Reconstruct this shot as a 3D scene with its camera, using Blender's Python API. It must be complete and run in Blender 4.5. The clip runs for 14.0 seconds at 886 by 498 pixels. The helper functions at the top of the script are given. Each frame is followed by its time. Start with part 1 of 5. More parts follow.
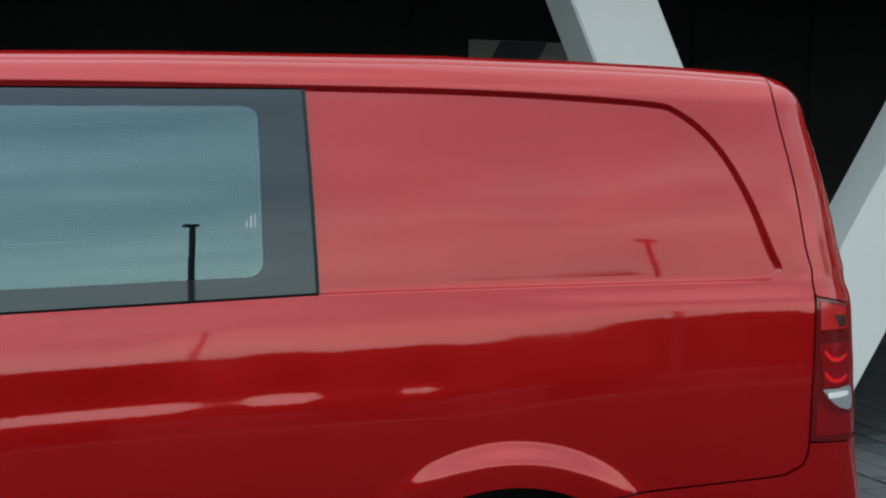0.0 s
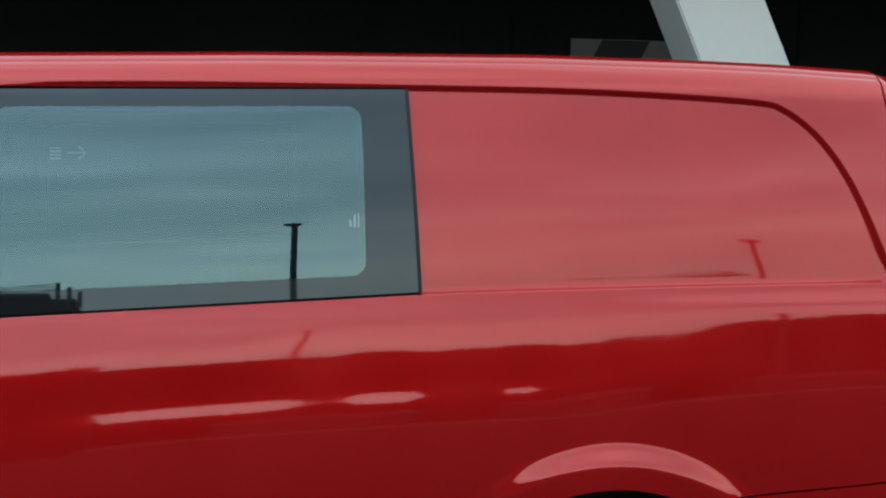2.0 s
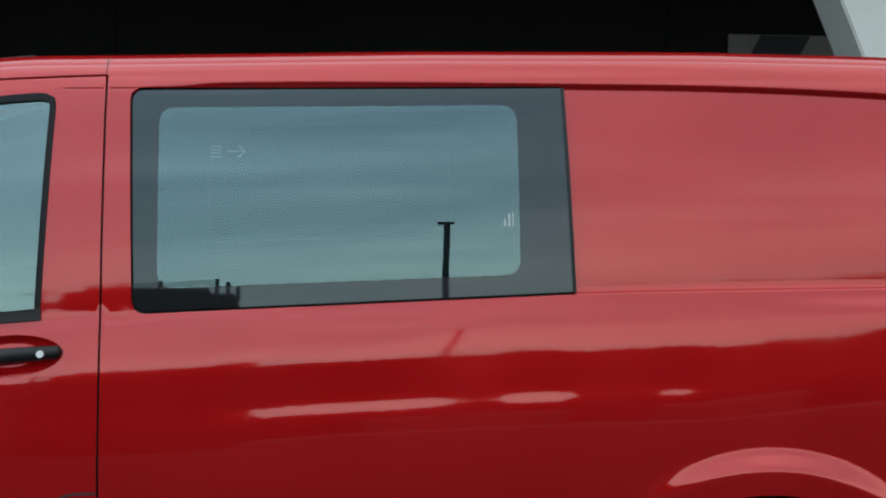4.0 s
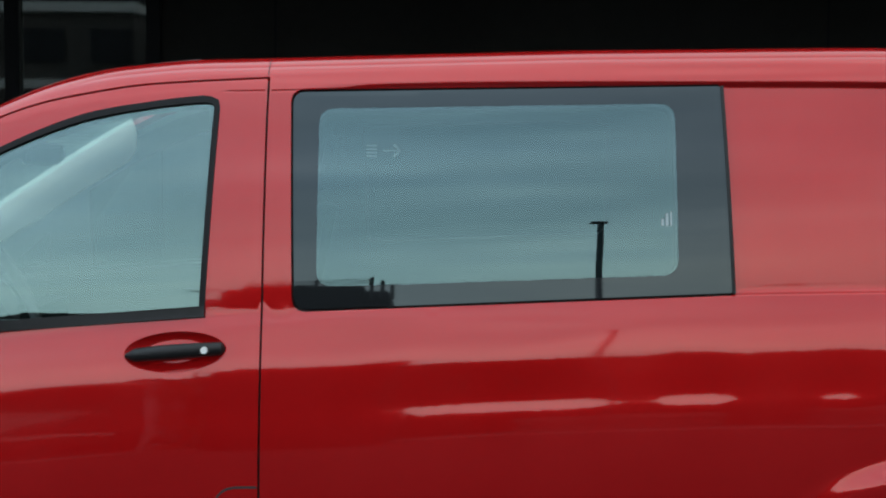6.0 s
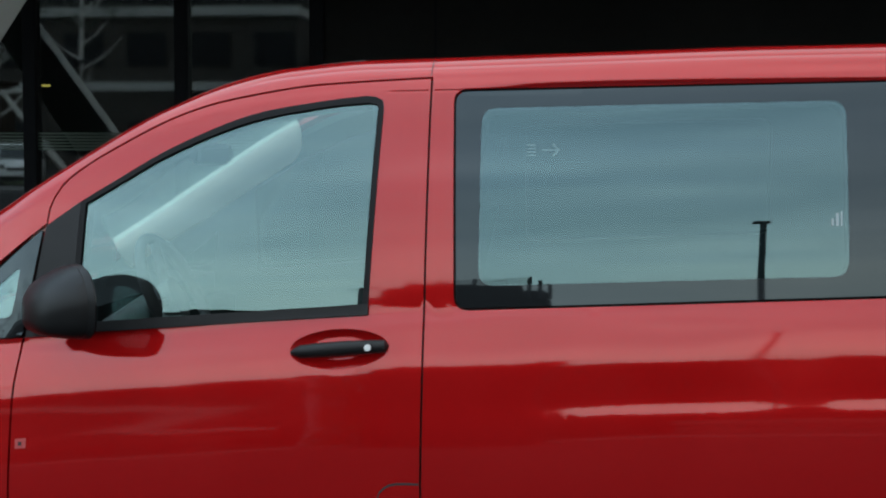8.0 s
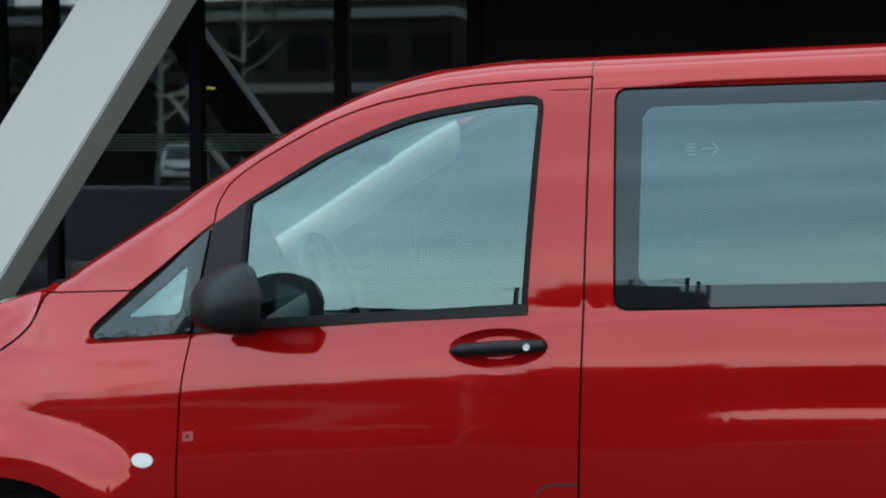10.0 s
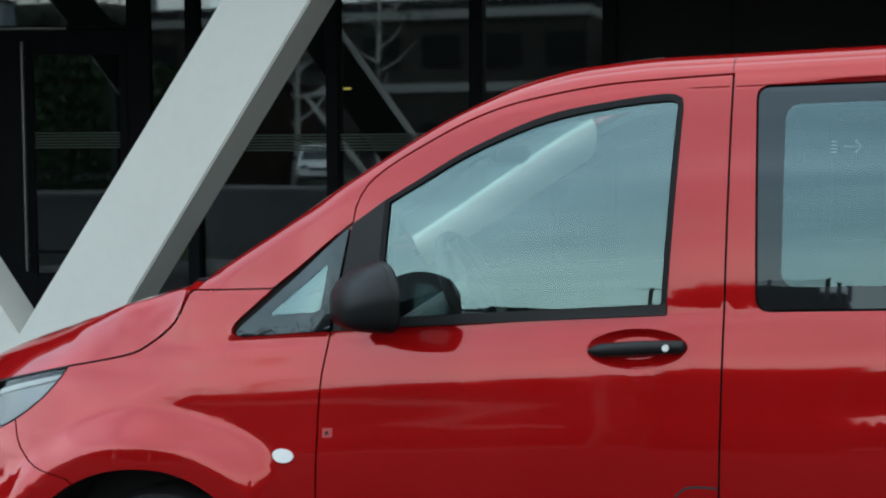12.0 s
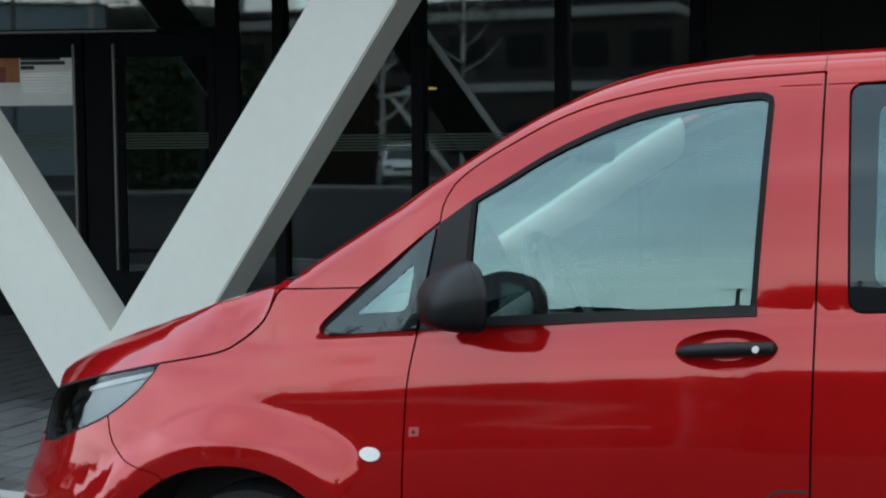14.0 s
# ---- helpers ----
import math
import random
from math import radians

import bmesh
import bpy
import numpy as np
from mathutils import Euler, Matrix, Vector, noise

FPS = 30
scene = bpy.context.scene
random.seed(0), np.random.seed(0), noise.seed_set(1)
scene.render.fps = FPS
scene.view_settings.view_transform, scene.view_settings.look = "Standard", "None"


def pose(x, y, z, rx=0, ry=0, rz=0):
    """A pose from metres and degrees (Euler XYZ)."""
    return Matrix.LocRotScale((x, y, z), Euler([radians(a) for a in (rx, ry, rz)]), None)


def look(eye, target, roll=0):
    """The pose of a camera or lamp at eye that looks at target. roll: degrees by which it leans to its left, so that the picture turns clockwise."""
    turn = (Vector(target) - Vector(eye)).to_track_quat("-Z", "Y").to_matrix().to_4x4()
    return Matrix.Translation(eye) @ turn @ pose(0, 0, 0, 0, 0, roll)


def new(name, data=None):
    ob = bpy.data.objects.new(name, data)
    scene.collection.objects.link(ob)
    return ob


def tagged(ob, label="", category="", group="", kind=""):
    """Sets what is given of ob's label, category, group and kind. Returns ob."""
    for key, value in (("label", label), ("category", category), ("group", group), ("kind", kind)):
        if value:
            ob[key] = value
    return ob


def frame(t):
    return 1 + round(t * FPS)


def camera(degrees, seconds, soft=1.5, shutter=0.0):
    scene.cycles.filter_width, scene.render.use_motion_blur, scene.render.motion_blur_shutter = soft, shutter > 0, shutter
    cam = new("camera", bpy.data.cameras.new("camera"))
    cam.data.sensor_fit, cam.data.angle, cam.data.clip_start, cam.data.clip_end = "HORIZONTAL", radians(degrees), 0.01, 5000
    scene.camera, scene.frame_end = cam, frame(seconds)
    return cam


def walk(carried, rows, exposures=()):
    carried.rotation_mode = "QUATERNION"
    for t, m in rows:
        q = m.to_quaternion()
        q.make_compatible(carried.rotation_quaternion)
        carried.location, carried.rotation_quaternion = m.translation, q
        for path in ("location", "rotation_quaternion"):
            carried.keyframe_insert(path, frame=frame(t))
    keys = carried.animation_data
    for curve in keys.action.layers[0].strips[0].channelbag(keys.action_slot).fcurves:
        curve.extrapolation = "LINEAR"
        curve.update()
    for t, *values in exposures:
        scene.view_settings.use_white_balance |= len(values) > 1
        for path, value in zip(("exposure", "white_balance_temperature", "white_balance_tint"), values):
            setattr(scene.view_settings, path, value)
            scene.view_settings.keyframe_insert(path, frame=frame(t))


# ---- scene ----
from mathutils import geometry

# Camera: stands by the van and turns from its tail to its nose, with a slight drift.
cam = camera(35.63, 14.0, 2.1)
ROWS = [
    (0.0, 0.4967, -3.2282, 1.6106, -16.085, -3.656, -0.825),
    (0.5, 0.4970, -3.2269, 1.6100, -15.346, -3.665, -0.813),
    (1.0, 0.4953, -3.2256, 1.6097, -14.384, -3.681, -0.792),
    (1.5, 0.4935, -3.2240, 1.6099, -13.289, -3.698, -0.787),
    (2.0, 0.4908, -3.2226, 1.6107, -11.935, -3.736, -0.795),
    (2.5, 0.4891, -3.2221, 1.6118, -10.477, -3.776, -0.805),
    (3.0, 0.4878, -3.2223, 1.6127, -8.909, -3.825, -0.811),
    (5.5, 0.4773, -3.2250, 1.6177, -0.787, -4.035, -0.539),
    (6.0, 0.4753, -3.2243, 1.6182, 0.720, -4.063, -0.472),
    (6.5, 0.4725, -3.2232, 1.6181, 2.266, -4.084, -0.403),
    (7.0, 0.4701, -3.2223, 1.6179, 3.943, -4.099, -0.352),
    (7.5, 0.4673, -3.2218, 1.6175, 5.616, -4.112, -0.294),
    (8.0, 0.4636, -3.2217, 1.6172, 7.262, -4.122, -0.244),
    (10.5, 0.4516, -3.2243, 1.6172, 15.213, -4.165, 0.054),
    (11.0, 0.4487, -3.2252, 1.6172, 16.613, -4.175, 0.127),
    (11.5, 0.4452, -3.2259, 1.6174, 17.921, -4.178, 0.190),
    (12.0, 0.4425, -3.2263, 1.6178, 19.251, -4.181, 0.243),
    (12.5, 0.4405, -3.2266, 1.6183, 20.447, -4.186, 0.303),
    (13.0, 0.4380, -3.2269, 1.6184, 21.453, -4.189, 0.354),
    (13.5, 0.4370, -3.2275, 1.6184, 22.159, -4.184, 0.365),
    (14.0, 0.4363, -3.2286, 1.6183, 22.757, -4.181, 0.392),
]
walk(cam, [(t, pose(x, y, z, 0, 0, yaw) @ pose(0, 0, 0, 90 + pitch) @ pose(0, 0, 0, 0, 0, -roll)) for t, x, y, z, yaw, pitch, roll in ROWS], [(0, 0.0), (14, 0.0)])

# ---- world and sun ----
world = bpy.data.worlds.new("sky")
scene.world = world
world.use_nodes = True
wn, wl = world.node_tree.nodes, world.node_tree.links
SKY = wn.new("ShaderNodeTexSky")
SKY.sky_type, SKY.sun_disc, SKY.sun_elevation, SKY.sun_rotation = "NISHITA", False, radians(40), radians(200)
wco = wn.new("ShaderNodeTexCoord")
wmap = wn.new("ShaderNodeMapping")
wmap.inputs["Scale"].default_value = (1.0, 1.0, 3.2)
wnoise = wn.new("ShaderNodeTexNoise")
wnoise.inputs["Scale"].default_value, wnoise.inputs["Detail"].default_value, wnoise.inputs["Roughness"].default_value = 2.3, 5, 0.5
wramp = wn.new("ShaderNodeValToRGB")
wramp.color_ramp.elements[0].position, wramp.color_ramp.elements[0].color = 0.34, (9.4, 11.4, 12.3, 1)
wramp.color_ramp.elements[1].position, wramp.color_ramp.elements[1].color = 0.70, (17.0, 18.6, 19.2, 1)
wmix = wn.new("ShaderNodeMixRGB")
wmix.inputs[0].default_value = 0.85
wbg = wn["Background"]
wbg.inputs["Strength"].default_value = 0.101
wl.new(wco.outputs["Generated"], wmap.inputs["Vector"])
wl.new(wmap.outputs["Vector"], wnoise.inputs["Vector"])
wl.new(wnoise.outputs["Fac"], wramp.inputs["Fac"])
wl.new(SKY.outputs["Color"], wmix.inputs[1])
wl.new(wramp.outputs["Color"], wmix.inputs[2])
# the overcast is bright low down, where the cloud cover breaks, darker in a belt above that, and brightest overhead
wsep, wfall, wmul = wn.new("ShaderNodeSeparateXYZ"), wn.new("ShaderNodeValToRGB"), wn.new("ShaderNodeMixRGB")
while len(wfall.color_ramp.elements) < 5:
    wfall.color_ramp.elements.new(0.5)
for stop, (place, shade) in zip(wfall.color_ramp.elements, ((0.08, (1.30, 1.22, 1.10)), (0.18, (1.42, 1.36, 1.24)), (0.30, (1.27, 1.25, 1.22)), (0.46, (1.02, 1.05, 1.12)), (1.0, (1.45, 1.45, 1.45)))):
    stop.position, stop.color = place, (*shade, 1)
wmul.blend_type, wmul.inputs[0].default_value = "MULTIPLY", 1.0
wl.new(wco.outputs["Generated"], wsep.inputs[0])
wl.new(wsep.outputs["Z"], wfall.inputs["Fac"])
wl.new(wmix.outputs["Color"], wmul.inputs[1])
wl.new(wfall.outputs["Color"], wmul.inputs[2])
# thin streaks of cloud
wmap_fine, wfine, wstreak, wfine_mul = wn.new("ShaderNodeMapping"), wn.new("ShaderNodeTexNoise"), wn.new("ShaderNodeValToRGB"), wn.new("ShaderNodeMixRGB")
wmap_fine.inputs["Scale"].default_value = (1.0, 1.0, 7.5)
wmap_fine.inputs["Rotation"].default_value = (0, radians(4), 0)
wfine.inputs["Scale"].default_value, wfine.inputs["Detail"].default_value, wfine.inputs["Roughness"].default_value = 3.6, 6, 0.55
wstreak.color_ramp.elements[0].position, wstreak.color_ramp.elements[0].color = 0.36, (0.89, 0.915, 0.93, 1)
wstreak.color_ramp.elements[1].position, wstreak.color_ramp.elements[1].color = 0.66, (1.12, 1.10, 1.07, 1)
wfine_mul.blend_type, wfine_mul.inputs[0].default_value = "MULTIPLY", 1.0
wl.new(wco.outputs["Generated"], wmap_fine.inputs["Vector"])
wl.new(wmap_fine.outputs["Vector"], wfine.inputs["Vector"])
wl.new(wfine.outputs["Fac"], wstreak.inputs["Fac"])
wl.new(wmul.outputs["Color"], wfine_mul.inputs[1])
wl.new(wstreak.outputs["Color"], wfine_mul.inputs[2])
# and somewhat brighter and bluer towards the west end of the street
wside, wtint, wside_mul = wn.new("ShaderNodeMapRange"), wn.new("ShaderNodeMixRGB"), wn.new("ShaderNodeMixRGB")
wside.inputs["From Min"].default_value, wside.inputs["From Max"].default_value = -0.9, 0.2
wtint.inputs[1].default_value, wtint.inputs[2].default_value = (1.19, 1.37, 1.53, 1), (0.995, 0.968, 0.962, 1)
wside_mul.blend_type, wside_mul.inputs[0].default_value = "MULTIPLY", 1.0
wl.new(wsep.outputs["X"], wside.inputs["Value"])
wl.new(wside.outputs["Result"], wtint.inputs[0])
wl.new(wfine_mul.outputs["Color"], wside_mul.inputs[1])
wl.new(wtint.outputs["Color"], wside_mul.inputs[2])
wl.new(wside_mul.outputs["Color"], wbg.inputs["Color"])
sun_data = bpy.data.lights.new("sun", "SUN")
sun_data.energy, sun_data.angle, sun_data.color = 0.45, radians(150), (1.0, 0.97, 0.94)
SUN = new("sun", sun_data)
SUN.matrix_world = look((-3, -8, 25), (0, 0, 0))


# ---- materials ----
def nodes_of(name):
    m = bpy.data.materials.new(name)
    m.use_nodes = True
    return m, m.node_tree.nodes, m.node_tree.links, m.node_tree.nodes["Principled BSDF"]


def plain(name, color, rough=0.5, metal=0.0, vary=0.12, scale=6.0, bump=0.0, bump_scale=60.0, coat=0.0, spec=0.5, ior=1.5):
    """A painted, cast or moulded surface: colour drifts at two scales, with fine relief."""
    m, n, l, b = nodes_of(name)
    co = n.new("ShaderNodeTexCoord")
    big, fine = n.new("ShaderNodeTexNoise"), n.new("ShaderNodeTexNoise")
    big.inputs["Scale"].default_value, fine.inputs["Scale"].default_value = scale, scale * 14
    big.inputs["Detail"].default_value = fine.inputs["Detail"].default_value = 6
    add = n.new("ShaderNodeMath")
    add.operation = "MULTIPLY_ADD"
    add.inputs[1].default_value = 0.4
    ramp = n.new("ShaderNodeValToRGB")
    c = Vector(color[:3])
    ramp.color_ramp.elements[0].position, ramp.color_ramp.elements[0].color = 0.35, (*(c * (1 - vary)), 1)
    ramp.color_ramp.elements[1].position, ramp.color_ramp.elements[1].color = 1.05, (*(c * (1 + vary)), 1)
    l.new(co.outputs["Object"], big.inputs["Vector"])
    l.new(co.outputs["Object"], fine.inputs["Vector"])
    l.new(fine.outputs["Fac"], add.inputs[0])
    l.new(big.outputs["Fac"], add.inputs[2])
    l.new(add.outputs[0], ramp.inputs["Fac"])
    l.new(ramp.outputs["Color"], b.inputs["Base Color"])
    b.inputs["Roughness"].default_value, b.inputs["Metallic"].default_value = rough, metal
    b.inputs["Coat Weight"].default_value, b.inputs["Coat Roughness"].default_value = coat, 0.02
    b.inputs["Specular IOR Level"].default_value, b.inputs["IOR"].default_value = spec, ior
    if bump:
        tex, bp = n.new("ShaderNodeTexNoise"), n.new("ShaderNodeBump")
        tex.inputs["Scale"].default_value, tex.inputs["Detail"].default_value = bump_scale, 5
        bp.inputs["Strength"].default_value, bp.inputs["Distance"].default_value = bump, 0.01
        l.new(co.outputs["Object"], tex.inputs["Vector"])
        l.new(tex.outputs["Fac"], bp.inputs["Height"])
        l.new(bp.outputs["Normal"], b.inputs["Normal"])
    return m


def paint(name, color):
    """Solid car paint under clear lacquer with faint dust and orange peel."""
    m, n, l, b = nodes_of(name)
    co = n.new("ShaderNodeTexCoord")
    dust, peel, bp = n.new("ShaderNodeTexNoise"), n.new("ShaderNodeTexNoise"), n.new("ShaderNodeBump")
    dust.inputs["Scale"].default_value, dust.inputs["Detail"].default_value = 3.0, 8
    peel.inputs["Scale"].default_value, peel.inputs["Detail"].default_value = 2.4, 1
    ramp, cr = n.new("ShaderNodeValToRGB"), n.new("ShaderNodeMapRange")
    c = Vector(color)
    ramp.color_ramp.elements[0].position, ramp.color_ramp.elements[0].color = 0.3, (*(c * 0.93), 1)
    ramp.color_ramp.elements[1].position, ramp.color_ramp.elements[1].color = 0.8, (*(c * 1.05 + Vector((0.004, 0.003, 0.003))), 1)
    cr.inputs["To Min"].default_value, cr.inputs["To Max"].default_value = 0.015, 0.06
    bp.inputs["Strength"].default_value, bp.inputs["Distance"].default_value = 0.05, 0.02
    l.new(co.outputs["Object"], dust.inputs["Vector"])
    l.new(co.outputs["Object"], peel.inputs["Vector"])
    l.new(dust.outputs["Fac"], ramp.inputs["Fac"])
    l.new(dust.outputs["Fac"], cr.inputs["Value"])
    l.new(cr.outputs["Result"], b.inputs["Coat Roughness"])
    l.new(ramp.outputs["Color"], b.inputs["Base Color"])
    l.new(peel.outputs["Fac"], bp.inputs["Height"])
    l.new(bp.outputs["Normal"], b.inputs["Coat Normal"])
    b.inputs["Roughness"].default_value, b.inputs["Metallic"].default_value = 0.16, 0.29
    b.inputs["Specular IOR Level"].default_value = 0.0
    b.inputs["Coat Weight"].default_value, b.inputs["Coat IOR"].default_value = 1.0, 1.56
    return m


def glass(name, tint, reflect=1.5, rough=0.0, sheen=(0.95, 1.0, 1.0)):
    """Thin glass: see-through by its tint, with a mirror sheen by Fresnel."""
    m, n, l, b = nodes_of(name)
    n.remove(b)
    out = n["Material Output"]
    tr, gl, mx, fr = n.new("ShaderNodeBsdfTransparent"), n.new("ShaderNodeBsdfGlossy"), n.new("ShaderNodeMixShader"), n.new("ShaderNodeFresnel")
    tr.inputs["Color"].default_value = (*tint, 1)
    gl.inputs["Roughness"].default_value = rough
    gl.inputs["Color"].default_value = (*sheen, 1)
    fr.inputs["IOR"].default_value = reflect
    l.new(fr.outputs["Fac"], mx.inputs["Fac"])
    l.new(tr.outputs[0], mx.inputs[1])
    l.new(gl.outputs[0], mx.inputs[2])
    l.new(mx.outputs[0], out.inputs["Surface"])
    return m


RED = paint("red_paint", (0.350, 0.0040, 0.0046))
BLACK_GAP = plain("near_black", (0.012, 0.011, 0.011), 0.7)
TRIM = plain("black_trim_plastic", (0.009, 0.0093, 0.010), 0.42, spec=0.28, bump=0.15, bump_scale=900)
RUBBER = plain("black_rubber", (0.006, 0.006, 0.007), 0.6, spec=0.2, bump=0.1, bump_scale=300)
FRIT = plain("black_enamelled_glass", (0.01, 0.011, 0.012), 0.02, vary=0.05, ior=1.58)
FRIT.node_tree.nodes["Principled BSDF"].inputs["Specular Tint"].default_value = (0.74, 0.92, 1.0, 1)
SIDE_GLASS = glass("tinted_side_glass", (0.40, 0.47, 0.47), 2.10, sheen=(0.60, 0.94, 1.0))
DOOR_GLASS = glass("door_glass", (0.74, 0.82, 0.81), 2.29, sheen=(0.655, 0.97, 0.975))
FAR_GLASS = glass("far_side_glass", (0.70, 0.78, 0.77), 1.5)
CLEAR = glass("clear_lens", (0.9, 0.93, 0.93), 1.5)
CHROME = plain("chrome", (0.75, 0.76, 0.77), 0.08, 1.0, 0.03)
SILVER = plain("silver_plastic", (0.55, 0.56, 0.57), 0.25, 0.6, 0.05)
WHITE_LENS = plain("white_lens", (0.75, 0.77, 0.76), 0.15, coat=1.0)
LAMP_BLACK = plain("lamp_housing_black", (0.03, 0.032, 0.034), 0.25)
TYRE = plain("tyre_rubber", (0.018, 0.018, 0.019), 0.75, bump=0.3, bump_scale=120)
SEAT = plain("grey_seat_cloth", (0.030, 0.031, 0.033), 0.9, spec=0.1, bump=0.1, bump_scale=80)
CABIN = plain("grey_cabin_plastic", (0.022, 0.023, 0.025), 0.8, spec=0.1, bump=0.03, bump_scale=60)
WHITE = plain("white_steel_paint", (0.618, 0.638, 0.595), 0.5, vary=0.06, scale=1.2, bump=0.06, bump_scale=30)
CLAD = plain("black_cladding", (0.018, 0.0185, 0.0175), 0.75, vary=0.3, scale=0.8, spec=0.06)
FRAME = plain("black_door_frame", (0.009, 0.010, 0.012), 0.55, spec=0.05)
STEEL = plain("brushed_steel", (0.58, 0.58, 0.58), 0.28, 1.0, 0.08)
DULL_STEEL = plain("dull_steel", (0.16, 0.16, 0.155), 0.45, 0.8, 0.1)
FACADE_GLASS = glass("facade_glass", (0.5, 0.55, 0.55), 2.05, 0.022)
PAVER = plain("grey_paver", (0.082, 0.089, 0.090), 0.85, vary=0.25, scale=3, bump=0.35, bump_scale=80)
ASPHALT = plain("asphalt", (0.021, 0.0215, 0.022), 0.95, vary=0.3, scale=0.7, bump=0.4, bump_scale=90, spec=0.08)
KERB = plain("kerb_stone", (0.36, 0.37, 0.36), 0.85, vary=0.15, scale=4, bump=0.3, bump_scale=60)
LEAF = plain("dark_foliage", (0.022, 0.030, 0.019), 0.8, vary=0.5, scale=0.6)
HEDGE = plain("green_hedge", (0.024, 0.048, 0.017), 0.8, vary=0.5, scale=0.6)
SOFFIT = plain("dark_soffit", (0.03, 0.031, 0.032), 0.7, vary=0.2, scale=0.5)
BARK = plain("pale_bark", (0.42, 0.42, 0.40), 0.85, vary=0.4, scale=5, bump=0.4, bump_scale=20)
POLE = plain("dark_pole_paint", (0.03, 0.032, 0.034), 0.5)
pn, pl = PAVER.node_tree.nodes, PAVER.node_tree.links
# each stone has its own shade
pinfo, pgeo, padd, pmr, pmix = pn.new("ShaderNodeObjectInfo"), pn.new("ShaderNodeNewGeometry"), pn.new("ShaderNodeMath"), pn.new("ShaderNodeMapRange"), pn.new("ShaderNodeMixRGB")
padd.operation = "ADD"
pmr.inputs["From Max"].default_value, pmr.inputs["To Min"].default_value, pmr.inputs["To Max"].default_value = 2.0, 0.72, 1.28
pmix.blend_type, pmix.inputs[0].default_value = "MULTIPLY", 1.0
pl.new(pinfo.outputs["Random"], padd.inputs[0])
pl.new(pgeo.outputs["Random Per Island"], padd.inputs[1])
pl.new(padd.outputs[0], pmr.inputs["Value"])
psrc = PAVER.node_tree.nodes["Principled BSDF"].inputs["Base Color"].links[0].from_socket
pl.new(psrc, pmix.inputs[1])
pl.new(pmr.outputs["Result"], pmix.inputs[2])
pl.new(pmix.outputs["Color"], PAVER.node_tree.nodes["Principled BSDF"].inputs["Base Color"])


# ---- building tools ----
def mesh_of(name, verts, faces, material, smooth=False):
    me = bpy.data.meshes.new(name)
    me.from_pydata([tuple(v) for v in verts], [], faces)
    me.materials.append(material)
    if smooth:
        me.polygons.foreach_set("use_smooth", [True] * len(me.polygons))
    me.update()
    return me


def put(name, me, parent=None, label="", at=None):
    ob = new(name, me)
    if parent:
        ob.parent = parent
    if at is not None:
        ob.matrix_basis = at
    return tagged(ob, label)


def part(name, bm, material, parent=None, label="", smooth=False):
    me = bpy.data.meshes.new(name)
    bmesh.ops.recalc_face_normals(bm, faces=bm.faces)
    bm.to_mesh(me)
    bm.free()
    me.materials.append(material)
    if smooth:
        me.polygons.foreach_set("use_smooth", [True] * len(me.polygons))
        me.set_sharp_from_angle(angle=radians(40))
    return put(name, me, parent, label)


def box(x0, y0, z0, x1, y1, z1, bevel=0.0, bm=None):
    bm = bm or bmesh.new()
    made = bmesh.ops.create_cube(bm, size=1, matrix=Matrix.Translation(((x0 + x1) / 2, (y0 + y1) / 2, (z0 + z1) / 2)) @ Matrix.Diagonal((x1 - x0, y1 - y0, z1 - z0, 1)))
    if bevel:
        edges = list({e for v in made["verts"] for e in v.link_edges})
        bmesh.ops.bevel(bm, geom=edges, offset=bevel, segments=2, affect="EDGES")
    return bm


def tube(points, radius, sides=12, bm=None, cap=True):
    """A round bar along points; radius one number or one for each point."""
    bm = bm or bmesh.new()
    pts = [Vector(p) for p in points]
    radii = radius if isinstance(radius, (list, tuple)) else [radius] * len(pts)
    rings = []
    for i, p in enumerate(pts):
        d = (pts[min(i + 1, len(pts) - 1)] - pts[max(i - 1, 0)]).normalized()
        q = d.to_track_quat("Z", "Y")
        rings.append([bm.verts.new(p + q @ Vector((radii[i] * math.cos(a), radii[i] * math.sin(a), 0))) for a in (2 * math.pi * k / sides for k in range(sides))])
    for a, b in zip(rings, rings[1:]):
        for k in range(sides):
            bm.faces.new((a[k], a[(k + 1) % sides], b[(k + 1) % sides], b[k]))
    if cap:
        bm.faces.new(rings[0][::-1])
        bm.faces.new(rings[-1])
    return bm


def spline(points, step=0.02, closed=False):
    """A smooth curve through a few plan points (Catmull-Rom), at about even steps."""
    p = [np.array(q, float) for q in points]
    n, out = len(p), []
    for i in range(n if closed else n - 1):
        a, b, c, d = (p[(i - 1) % n], p[i], p[(i + 1) % n], p[(i + 2) % n]) if closed else (p[max(i - 1, 0)], p[i], p[i + 1], p[min(i + 2, n - 1)])
        k = max(1, int(np.linalg.norm(c - b) / step))
        for j in range(k):
            t = j / k
            out.append(0.5 * (2 * b + (c - a) * t + (2 * a - 5 * b + 4 * c - d) * t * t + (3 * b - a - 3 * c + d) * t ** 3))
    if not closed:
        out.append(p[-1])
    return [tuple(q) for q in out]


